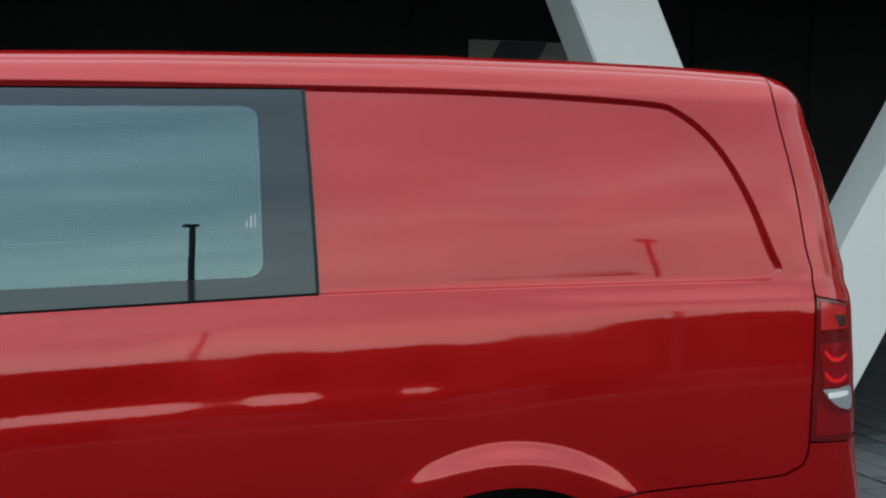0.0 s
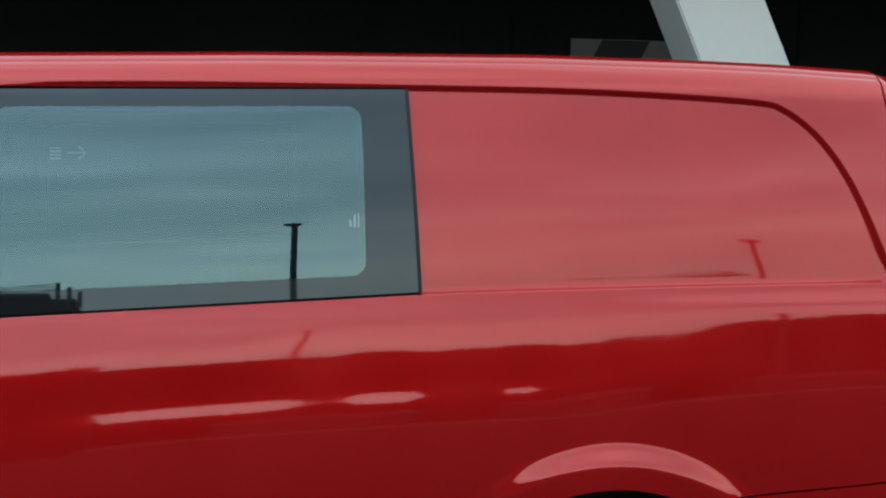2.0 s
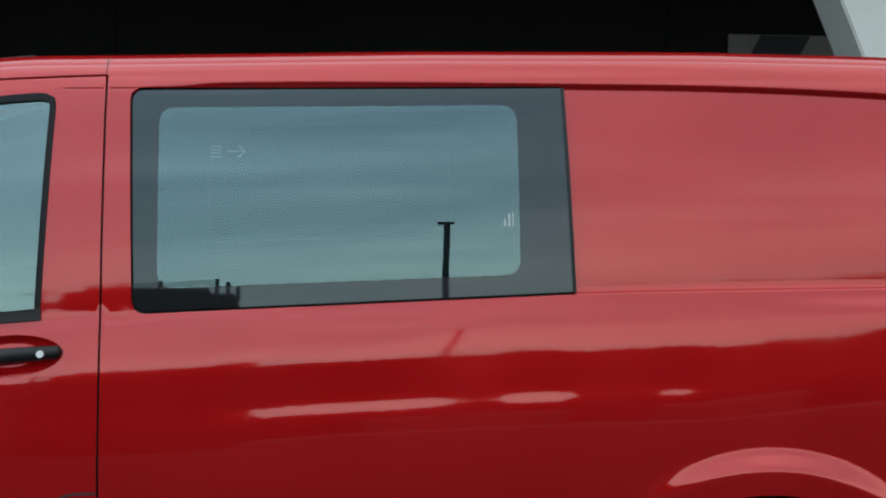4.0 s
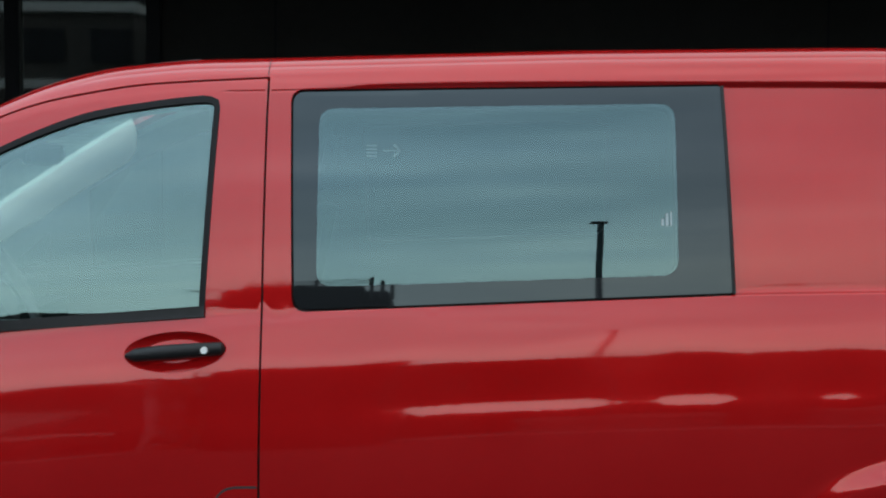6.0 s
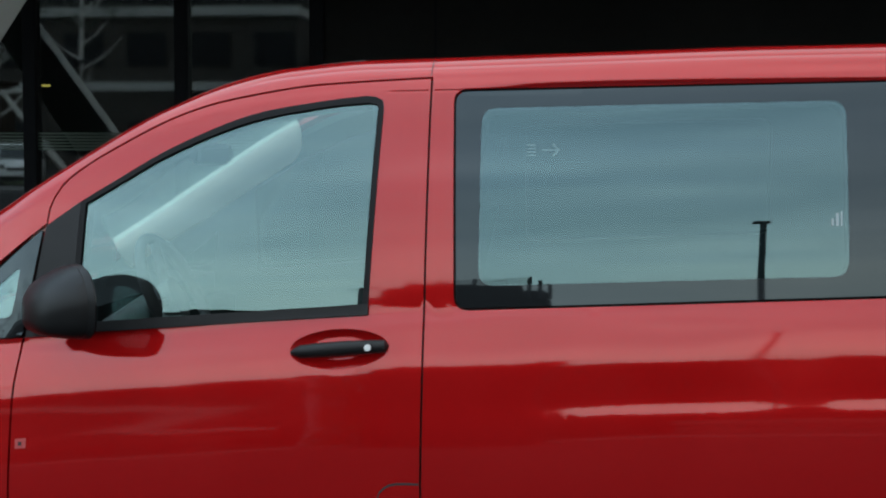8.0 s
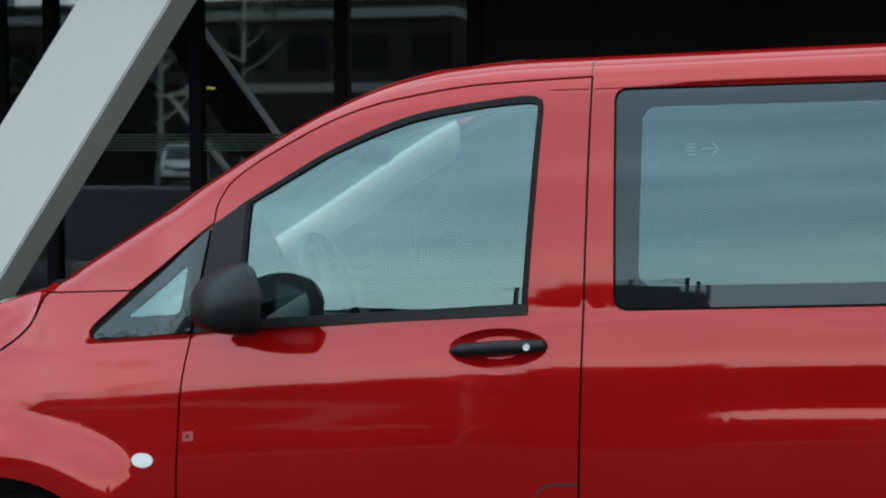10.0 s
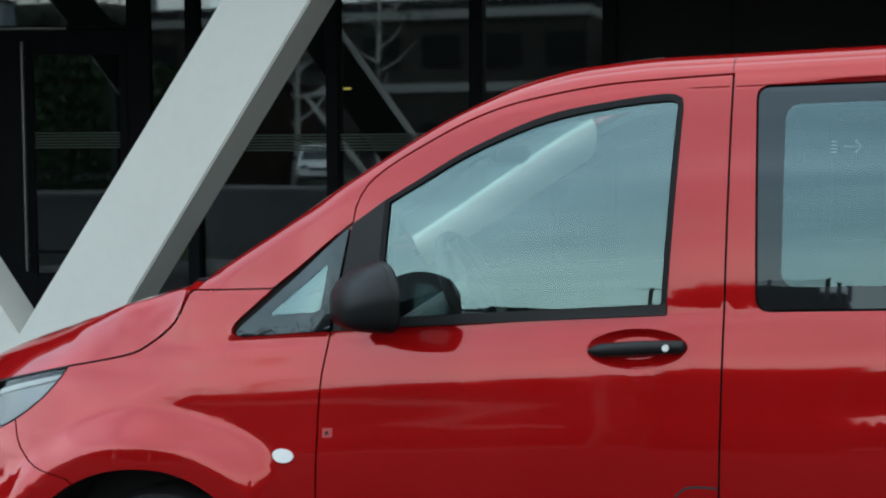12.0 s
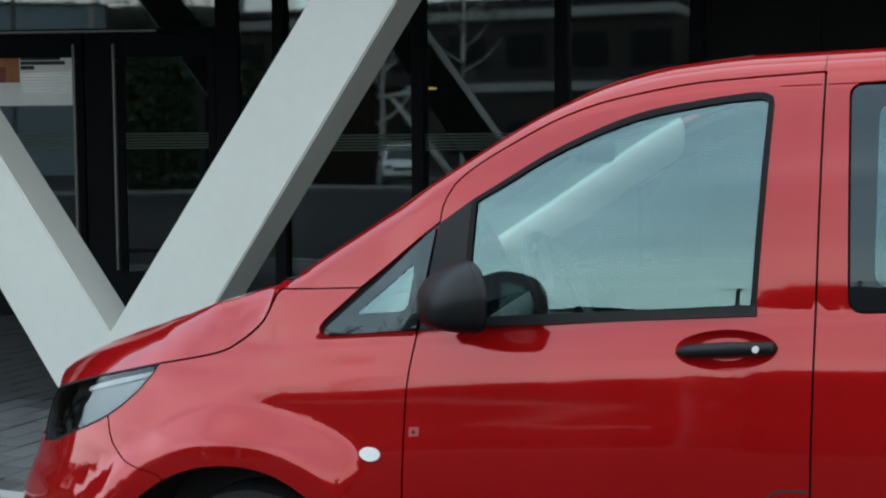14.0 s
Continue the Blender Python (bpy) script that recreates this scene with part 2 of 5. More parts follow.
def rounded(points, radii, step=0.02):
    """A closed outline of straight sides whose corners are rounded."""
    p, n, out = [np.array(q, float) for q in points], len(points), []
    for i in range(n):
        a, b, c, r = p[i - 1], p[i], p[(i + 1) % n], radii[i] if isinstance(radii, (list, tuple)) else radii
        u, v = (a - b) / np.linalg.norm(a - b), (c - b) / np.linalg.norm(c - b)
        for t in np.linspace(0, 1, 7 if r > 0 else 1):
            out.append(tuple((b + u * r) * (1 - t) ** 2 + b * 2 * t * (1 - t) + (b + v * r) * t * t) if r > 0 else tuple(b))
    return densify(out, step)


def densify(points, step=0.02, closed=True):
    out, n = [], len(points)
    for i in range(n if closed else n - 1):
        a, b = np.array(points[i], float), np.array(points[(i + 1) % n], float)
        k = max(1, int(np.linalg.norm(b - a) / step))
        out += [tuple(a + (b - a) * j / k) for j in range(k)]
    return out if closed else out + [tuple(points[-1])]


def inside(poly, pts):
    poly, pts = np.asarray(poly), np.asarray(pts)
    ok = np.zeros(len(pts), bool)
    x, y = pts[:, 0], pts[:, 1]
    for (ax, ay), (bx, by) in zip(poly, np.roll(poly, -1, 0)):
        if ay != by:
            ok ^= ((ay > y) != (by > y)) & (x < (bx - ax) * (y - ay) / (by - ay) + ax)
    return ok


def distance(poly, pts, closed=True):
    poly, pts = np.asarray(poly, float), np.asarray(pts, float)
    best = np.full(len(pts), 1e9)
    ends = np.roll(poly, -1, 0) if closed else poly[1:]
    for a, b in zip(poly, ends):
        ab = b - a
        t = np.clip(((pts - a) @ ab) / max(ab @ ab, 1e-12), 0, 1)
        best = np.minimum(best, np.hypot(*(pts - a - t[:, None] * ab).T))
    return best


def smooth01(t):
    t = np.clip(t, 0, 1)
    return t * t * (3 - 2 * t)


# ---- the van's skin: a place for each (u, z), u running along the flank and round its corners ----
WIDTH = 1.93
PLAN_X = np.r_[np.linspace(-2.56, -2.45, 60), np.linspace(-2.445, -1.0, 190), np.linspace(-0.98, 2.30, 60), np.linspace(2.305, 2.68, 110)]


def plan_inset(x):
    q = np.clip((-1.0 - x) / 1.5605, 0, 1)
    front = 0.965 * (1 - np.maximum(1 - q ** 4.4, 0) ** 0.42)
    r = np.clip((x - 2.38) / 0.3005, 0, 1)
    return front + 0.20 * (1 - np.sqrt(np.maximum(1 - r ** 2.6, 0)))


PLAN_Y = plan_inset(PLAN_X)
ARC = np.r_[0, np.cumsum(np.hypot(np.diff(PLAN_X), np.diff(PLAN_Y)))]
ARC = ARC - np.interp(0.0, PLAN_X, ARC)


def u_of(x):
    return float(np.interp(x, PLAN_X, ARC))


TILT_S = [-0.95, -0.70, -0.50, -0.35, -0.282, -0.242, -0.20, -0.145, -0.09, -0.03, -0.006, 0.006, 0.02, 0.17, 0.32, 0.45, 0.75]
TILT_A = [-8, -6, -2.5, 3.0, 6.9, 8.2, 7.4, 7.7, 12.6, 17, 18, 6.3, 6.6, 10.2, 13, 15, 18]
FINE_S = np.linspace(-0.95, 0.75, 1701)
FINE_Y = np.cumsum(np.tan(np.radians(np.convolve(np.pad(np.interp(FINE_S, TILT_S, TILT_A), 6, "edge"), np.ones(13) / 13, "valid")))) * 0.001
FINE_Y -= FINE_Y.min()


def belt(x):
    x = np.clip(x, -1.5, 2.45)
    return 1.229 + 0.068 * x - 0.0135 * x * x


ROOF_X = [-2.7, -1.45, -1.372, -1.2, -1.073, -0.946, -0.83, -0.75, -0.561, -0.421, -0.216, 0, 0.76, 1.48, 1.9, 2.16, 2.35, 2.7]
ROOF_Z = [1.30, 1.250, 1.303, 1.409, 1.492, 1.574, 1.646, 1.694, 1.785, 1.824, 1.846, 1.852, 1.876, 1.888, 1.886, 1.881, 1.873, 1.862]
RX = np.linspace(-2.5, 2.7, 521)
RZ = np.convolve(np.pad(np.interp(RX, ROOF_X, ROOF_Z), 6, "edge"), np.ones(13) / 13, "valid")


def roof_edge(x):
    return np.interp(x, RX, RZ)


RECESS = spline([(0.055, 1.776), (0.5, 1.790), (1.12, 1.795), (1.47, 1.796), (1.77, 1.790), (2.05, 1.776), (2.127, 1.756), (2.200, 1.706), (2.262, 1.629), (2.315, 1.516), (2.354, 1.394), (2.368, 1.345)], 0.010) + \
    spline([(2.366, 1.332), (2.346, 1.306), (2.29, 1.302), (1.84, 1.295), (1.12, 1.279), (0.5, 1.251), (0.06, 1.226)], 0.018)
REAR_AXLE, FRONT_AXLE, AXLE_Z, REAR_R, FRONT_R = 1.610, -1.535, 0.342, 0.458, 0.416


def relief(x, z):
    """Pressed shapes in the flank, in metres inwards: the blind window, the arches' flares, the handle's dish."""
    out = np.zeros_like(x)
    near = (x > 0.0) & (x < 2.45) & (z > 1.15)
    if near.any():
        p = np.c_[x[near], z[near]]
        d = distance(RECESS, p) * np.where(inside(RECESS, p), 1, -1)
        low = np.clip((p[:, 1] - belt(p[:, 0]) - 0.015) / 0.03, 0, 1)
        out[near] += 0.013 * smooth01(d / (0.008 + 0.012 * low) + 0.05) * smooth01((p[:, 0] - 0.085) / 0.24)
    for ax, r0, lip, wide, deep in ((REAR_AXLE, REAR_R, 0.052, 0.065, 0.026), (FRONT_AXLE, FRONT_R, 0.050, 0.118, 0.034)):
        r = np.hypot(x - ax, z - AXLE_Z)
        if ax > 0:
            deep = deep * np.interp(np.degrees(np.arctan2(z - AXLE_Z, x - ax)), [0, 35, 55, 70, 92, 104, 118, 132], [0.1, 0.35, 0.7, 1.0, 1.0, 0.8, 0.42, 0.12])
        else:
            # the front flare is squarer towards the door, where it ends upright
            square = (np.abs(np.maximum(x - ax, 0)) ** 4 + np.abs(z - AXLE_Z) ** 4) ** 0.25
            r = np.where((x > ax) & (z > AXLE_Z), r + 0.34 * smooth01((r - r0 - 0.05) / 0.10) * (square - r), r)
            deep = deep * (0.12 + 0.88 * smooth01((-1.135 - x) / 0.085))
        out -= deep * (1 - smooth01((r - r0 - lip) / wide)) * smooth01((z - 0.25) / 0.2)
    out += 0.0030 * np.exp(-((z - 1.762 - 0.02 * x) / 0.0018) ** 2) * smooth01((x + 0.118) / 0.03) * smooth01((0.30 - x) / 0.15)
    # a lip under the quarter window
    out -= 0.0024 * np.clip(1 - (1.1385 + 0.0865 * (x + 1.022) - z) / 0.010, 0, 1) * smooth01((-1.0 - x) / 0.03) * smooth01((x + 1.322) / 0.014) * (z < 1.15)
    q = ((x + 0.206) / 0.122) ** 2 + ((z - 1.133 - 0.06 * (x + 0.206)) / 0.047) ** 2
    out += 0.015 * np.minimum(1, np.maximum(1 - q, 0) * 1.5) ** 0.8
    return out


def tail_shift(z):
    return np.interp(z, [0.55, 0.685, 0.85, 1.013, 1.25, 1.33, 1.387, 1.556, 1.724, 1.85], [-0.045, -0.037, -0.006, 0.0, -0.012, -0.025, -0.014, 0.001, 0.020, 0.022])


def nose_shift(z):
    return np.interp(z, [0.45, 0.542, 0.651, 0.724, 0.858, 0.95, 1.05, 1.2], [-0.11, -0.085, -0.03, -0.01, 0.0, 0.03, 0.09, 0.18])


def skin(u, z, pressed=True):
    u, z = np.asarray(u, float), np.asarray(z, float)
    x, y = np.interp(u, ARC, PLAN_X), np.interp(u, ARC, PLAN_Y)
    d = np.clip(roof_edge(x) - z, 0.004, None)
    r = 0.10 - 0.04 * smooth01((-0.45 - x) / 0.3)
    edge = np.where(d < r, r - np.sqrt(np.maximum(r * r - (r - d) ** 2, 0)), 0) * smooth01((z - 1.190) / 0.04)
    edge = edge + 0.0030 * np.exp(-((d - 0.030) / 0.0035) ** 2) * smooth01((x + 0.55) / 0.2)
    s = z - belt(x) + 0.018 * smooth01(-x / 0.8)
    s = s + 0.012 * smooth01((-0.80 - x) / 0.4) * smooth01((-0.02 - s) / 0.06)
    s = s + 0.011 * np.exp(-((x - 0.15) / 0.28) ** 2) * smooth01((-0.02 - s) / 0.06) * smooth01((s + 0.5) / 0.3)
    s = s - 0.033 * smooth01((x - 1.42) / 0.5) * smooth01((-0.02 - s) / 0.06) * smooth01((s + 0.5) / 0.3)
    s = s - 0.017 * smooth01((x - 1.85) / 0.5) * smooth01((-0.02 - s) / 0.06) * smooth01((s + 0.6) / 0.3)
    s = s + 0.0016 * smooth01((x - 1.06) / 0.08) * smooth01((s - 0.008) / 0.03) * (1 - smooth01((s - 0.10) / 0.12))
    # a made-up wave below the shoulder, shaped to put reflected sky patches there
    wave = np.interp(x, [0.22, 0.32, 0.42, 0.52, 0.70, 0.78, 0.83, 0.88, 0.935, 0.965, 1.00, 1.08, 1.12, 1.16, 1.30, 1.345, 1.39, 1.42, 1.48, 1.75, 1.95, 2.30, 2.42], [0, 0.80, 1.15, 1.12, 0.98, 0.86, 0.55, 0.30, 0.34, 0.80, 1.0, 1.0, 0.55, 0.15, 0.15, 0.58, 0.72, 0.5, 0.0, 0.0, 0.0, 0.0, 0.0])
    low = np.interp(s, FINE_S, FINE_Y)
    if not pressed:
        # glass stays flat down to its lower edge
        low = np.where(s < 0.06, np.interp(0.06, FINE_S, FINE_Y) - (0.133 - 0.0032 * smooth01((-0.10 - x) / 0.05)) * (0.06 - s), low)
    lean = low + 0.0011 * wave / (1 + np.exp(-(s + 0.252) / 0.006)) * (1 - smooth01((s + 0.245) / 0.17)) + edge + (relief(x, z) if pressed else 0)
    # slight twists in the shoulder and in the blind panel
    lean = lean - 0.022 * np.clip(s + 0.26, 0, 0.17) * smooth01((x - 1.70) / 0.35)
    if pressed:
        lean = lean - 0.24 * (x - 0.76) * (s + 0.105) * np.exp(-((x - 0.76) / 0.20) ** 2 - ((s + 0.105) / 0.06) ** 2)
        lean = lean + 0.085 * (x - 2.03) * (z - 1.31) * np.exp(-((x - 2.03) / 0.22) ** 2 - ((z - 1.36) / 0.14) ** 2)
    # the front wing swells out towards its arch
    lean = lean + smooth01((-1.41 - x) / 0.22) * 0.15 * (np.clip(z, 0.82, 1.10) - 1.0)
    lean = lean + 0.085 * np.clip(s + 0.010, 0, 0.19) * smooth01((-1.02 - x) / 0.12)
    # the bumper corner rounds out below the lamp
    lean = lean - smooth01((-1.80 - x) / 0.12) * (1 - 0.55 * smooth01((-2.10 - x) / 0.2)) * np.interp(z, [0.40, 0.56, 0.62, 0.70, 0.84], [0.022, 0.036, 0.0335, 0.0235, 0.0])
    # the flank's lean acts along the plan curve's normal
    nx = np.interp(u + 0.004, ARC, PLAN_Y) - np.interp(u - 0.004, ARC, PLAN_Y)
    ny = np.interp(u + 0.004, ARC, PLAN_X) - np.interp(u - 0.004, ARC, PLAN_X)
    k = np.hypot(nx, ny)
    px = x - tail_shift(z) * smooth01((x - 1.9) / 0.5) + nose_shift(z) * smooth01((-1.55 - x) / 0.75)
    return np.stack([px - nx / k * lean, y + ny / k * lean, z], -1)


def skin_normal(u, z, h=0.0015, pressed=True):
    z = np.asarray(z)
    a, b = skin(u + h, z, pressed) - skin(u - h, z, pressed), skin(u, z + h, pressed) - skin(u, z - h, pressed)
    n = np.cross(a, b)
    return n / np.linalg.norm(n, axis=1, keepdims=True)


def sheet(name, outline, material, parent, holes=(), off=0.0, step=0.04, rim=0.016, lines=(), label="", flip=False, pressed=True):
    """A piece of the skin cut to an outline in (u, z), with openings and turned-in edges; off: metres proud (minus: behind).
    lines: rows of points that its facets follow. pressed: whether it follows the pressed shapes."""
    loops = [list(outline)] + [list(h) for h in holes]
    pts, edges = [], []
    for loop in loops:
        k = len(pts)
        pts += loop
        edges += [(k + i, k + (i + 1) % len(loop)) for i in range(len(loop))]
    for line in lines:
        line = np.array(line)
        ok = inside(outline, line) & (np.min([distance(l, line) for l in loops], 0) > 0.003)
        for h in holes:
            ok &= ~inside(h, line)
        last = None
        for i, q in enumerate(line):
            if ok[i]:
                pts.append(tuple(q))
                if last == i - 1 and np.hypot(*(q - line[last])) < 0.08:
                    edges.append((len(pts) - 2, len(pts) - 1))
                last = i
    o = np.array(outline)
    lo, hi = o.min(0), o.max(0)
    gu, gz = np.meshgrid(np.arange(lo[0] + step / 2, hi[0], step), np.arange(lo[1] + step * 0.35, hi[1], step * 0.7))
    grid = np.c_[gu.ravel(), gz.ravel()]
    ok = inside(outline, grid)
    for h in holes:
        ok &= ~inside(h, grid)
    for loop in loops:
        ok &= distance(loop, grid) > 0.006
    for line in lines:
        ok &= distance(line, grid, False) > 0.004
    grid = grid[ok]
    allp = [Vector((float(a), float(b))) for a, b in pts] + [Vector((float(a), float(b))) for a, b in grid]
    v, _, faces, *_ = geometry.delaunay_2d_cdt(allp, edges, [], 0, 1e-6)
    v = np.array([(p.x, p.y) for p in v])
    tri = np.array([f for f in faces if len(f) == 3])
    mid = v[tri].mean(1)
    ok = inside(outline, mid)
    for h in holes:
        ok &= ~inside(h, mid)
    tri = tri[ok]
    nrm = skin_normal(v[:, 0], v[:, 1], pressed=pressed)
    pos = skin(v[:, 0], v[:, 1], pressed) + nrm * off
    verts, normals, tris = [pos], [nrm], [tri]
    count = len(pos)
    if rim:
        for loop in loops:
            l = np.array(loop)
            ln = skin_normal(l[:, 0], l[:, 1], pressed=pressed)
            top = skin(l[:, 0], l[:, 1], pressed) + ln * off
            low = top - ln * rim
            n = len(l)
            side = np.cross(ln, np.roll(top, -1, 0) - top)
            side /= np.maximum(np.linalg.norm(side, axis=1, keepdims=True), 1e-9)
            verts += [top, low]
            normals += [side, side]
            i = np.arange(n)
            j = (i + 1) % n
            tris += [np.c_[count + i, count + j, count + n + j], np.c_[count + i, count + n + j, count + n + i]]
            count += 2 * n
    verts, normals, tris = np.concatenate(verts), np.concatenate(normals), np.concatenate(tris)
    if flip:
        verts = verts * (1, -1, 1) + (0, WIDTH, 0)
        normals = normals * (1, -1, 1)
        tris = tris[:, ::-1]
    me = mesh_of(name, verts, tris.tolist(), material, True)
    me.normals_split_custom_set_from_vertices(normals.tolist())
    return put(name, me, parent, label)


# ---- the van ----
van = tagged(new("van"), "glossy red panel van with black trim, parked on paving", "van")
NOSE_U, TAIL_U = float(ARC[0]), float(ARC[-1])


def roof_line(x0, x1, d, n=60):
    return [(u_of(x), float(roof_edge(x)) - d) for x in np.linspace(x0, x1, n)]


SHUT = spline([(-0.972, 1.424), (-0.968, 1.462), (-0.937, 1.523), (-0.872, 1.577), (-0.768, 1.638), (-0.667, 1.690), (-0.566, 1.727), (-0.466, 1.750), (-0.322, 1.774), (-0.182, 1.785), (-0.0, 1.795)], 0.025)
TAIL_CUT = spline([(2.452, 1.855), (2.432, 1.795), (2.439, 1.731), (2.453, 1.566), (2.459, 1.392), (2.470, 1.270), (2.464, 1.07), (2.450, 0.874)], 0.03)
REAR_CUT = spline([(2.450, 0.874), (2.446, 0.845), (2.425, 0.812), (2.37, 0.789), (2.154, 0.774), (1.93, 0.761)], 0.03)
DOOR_FRONT = spline([(-1.018, 1.139), (-1.030, 1.064), (-1.037, 0.990), (-1.039, 0.858), (-1.040, 0.60), (-1.036, 0.40)], 0.03)
HOOD_CUT = spline([(-1.447, 1.233), (-1.460, 1.222), (-1.498, 1.143), (-1.582, 1.077), (-1.657, 1.047), (-1.868, 1.008)], 0.025)
LAMP_TOP = spline([(-1.868, 1.006), (-2.060, 0.965), (-2.241, 0.920), (-2.400, 0.878)], 0.025)
LAMP_LOW = spline([(-2.36, 0.725), (-2.26, 0.744), (-2.157, 0.781), (-2.008, 0.850), (-1.905, 0.938), (-1.871, 0.998)], 0.025)
NOSE_CUT = spline([(-2.006, 0.850), (-1.955, 0.778), (-1.88, 0.737), (-1.765, 0.714)], 0.025)
WINDOW = rounded([(0.063, 1.759), (1.104, 1.781), (1.126, 1.286), (0.078, 1.235)], [0.03, 0.006, 0.006, 0.035])
WINDOW_GAP = rounded([(0.0570, 1.7655), (1.104, 1.7860), (1.126, 1.2795), (0.0720, 1.2290)], [0.033, 0.006, 0.006, 0.038])
PANE = rounded([(0.128, 1.719), (0.993, 1.738), (0.998, 1.327), (0.130, 1.290)], 0.04)
RUBBER_OUT = spline([(-0.879, 1.486), (-0.800, 1.534), (-0.652, 1.620), (-0.459, 1.700), (-0.271, 1.736), (-0.160, 1.749)], 0.03) + \
    spline([(-0.138, 1.747), (-0.120, 1.738), (-0.1165, 1.72), (-0.122, 1.60), (-0.139, 1.214)], 0.04)
SAIL = [(-0.972, 1.420), (-0.884, 1.483), (-0.889, 1.316), (-0.900, 1.154), (-1.012, 1.141)]
QUARTER = rounded([(-0.980, 1.412), (-1.022, 1.143), (-1.316, 1.112)], [0.012, 0.012, 0.05])


def lower(loop, du=0.0, dz=0.0):
    return [(u + du, z + dz) for u, z in loop]


def arch(cx, r, a0, a1, n=48):
    return [(u_of(cx + r * math.cos(radians(a))), AXLE_Z + r * math.sin(radians(a))) for a in np.linspace(a0, a1, n)]


def body_side(flip):
    g = 0.0028
    right = [q for q in SHUT]
    outline = densify([(0.0028, 0.30), (0.0028, 1.70)], 0.04, False) + [(0.0028, 1.797)] + [(u - 0.002, z + g) for u, z in right[::-1]] + \
        densify([(-0.984, 1.4195), (-1.20, 1.2475)], 0.03, False) + [(-1.225, 1.246), (-1.34, 1.240), (-1.435, 1.236)] + \
        roof_line(-1.40, 2.44, 0.005, 150) + lower(TAIL_CUT, -g) + lower(REAR_CUT[1:], -g, g) + \
        arch(REAR_AXLE, REAR_R, 62, 184) + densify([(1.14, 0.30), (g, 0.30)], 0.04, False)[:-1]
    r = np.array(RECESS)
    t = np.roll(r, -1, 0) - np.roll(r, 1, 0)
    inward = np.c_[t[:, 1], -t[:, 0]] / (np.linalg.norm(t, axis=1, keepdims=True) + 1e-9)
    lines = []
    for k in (-0.004, -0.001, 0.003, 0.007, 0.011, 0.015, 0.019, 0.024):
        row = (r + inward * k)[2:-2]
        lines.append(row[np.abs(distance(RECESS, row) - abs(k)) < 0.0004])
    lines += [arch(REAR_AXLE, REAR_R + k, 0, 180, 60) for k in (0.015, 0.035, 0.048, 0.056, 0.066, 0.078, 0.09, 0.105, 0.12, 0.132)]
    lines += [roof_line(-1.36, 2.43, d, 150) for d in (0.009, 0.015, 0.021, 0.0255, 0.028, 0.030, 0.032, 0.0345, 0.039, 0.05, 0.068, 0.088, 0.102)]
    lines += [[(u, 1.762 + 0.02 * u + d) for u in np.linspace(0.008, 0.30, 32)] for d in (-0.005, -0.0032, -0.0016, 0.0, 0.0016, 0.0032, 0.005)]
    lines += [[(u, float(belt(u)) + d) for u in np.linspace(0.03, 2.42, 90)] for d in (-0.28, -0.25, -0.23, -0.21, -0.19, -0.17, -0.15, -0.13, -0.11, -0.09, -0.07)]
    lines += [[(u, z) for u in np.arange(2.27, 2.41, 0.008)] for z in np.arange(1.287, 1.40, 0.008)]
    sheet("body_side", outline, RED, van, [WINDOW_GAP], lines=lines, step=0.04, flip=flip)
    pane_frame = sheet("window_border", WINDOW, FRIT, van, [PANE], off=0.001, step=0.018, rim=0.014, pressed=False, label="black enamelled edge of the side window", flip=flip)
    sheet("window_pane", PANE, FAR_GLASS if flip else SIDE_GLASS, pane_frame, off=0.0005, step=0.05, rim=0, pressed=False, label="tinted side window glass", flip=flip).visible_shadow = False
    strip = [(1.104, 1.781), (1.112, 1.781), (1.134, 1.284), (1.126, 1.284)]
    sheet("window_trim", densify(strip, 0.03), TRIM, van, off=0.004, rim=0.02, pressed=False, label="black rubber edge strip", flip=flip)


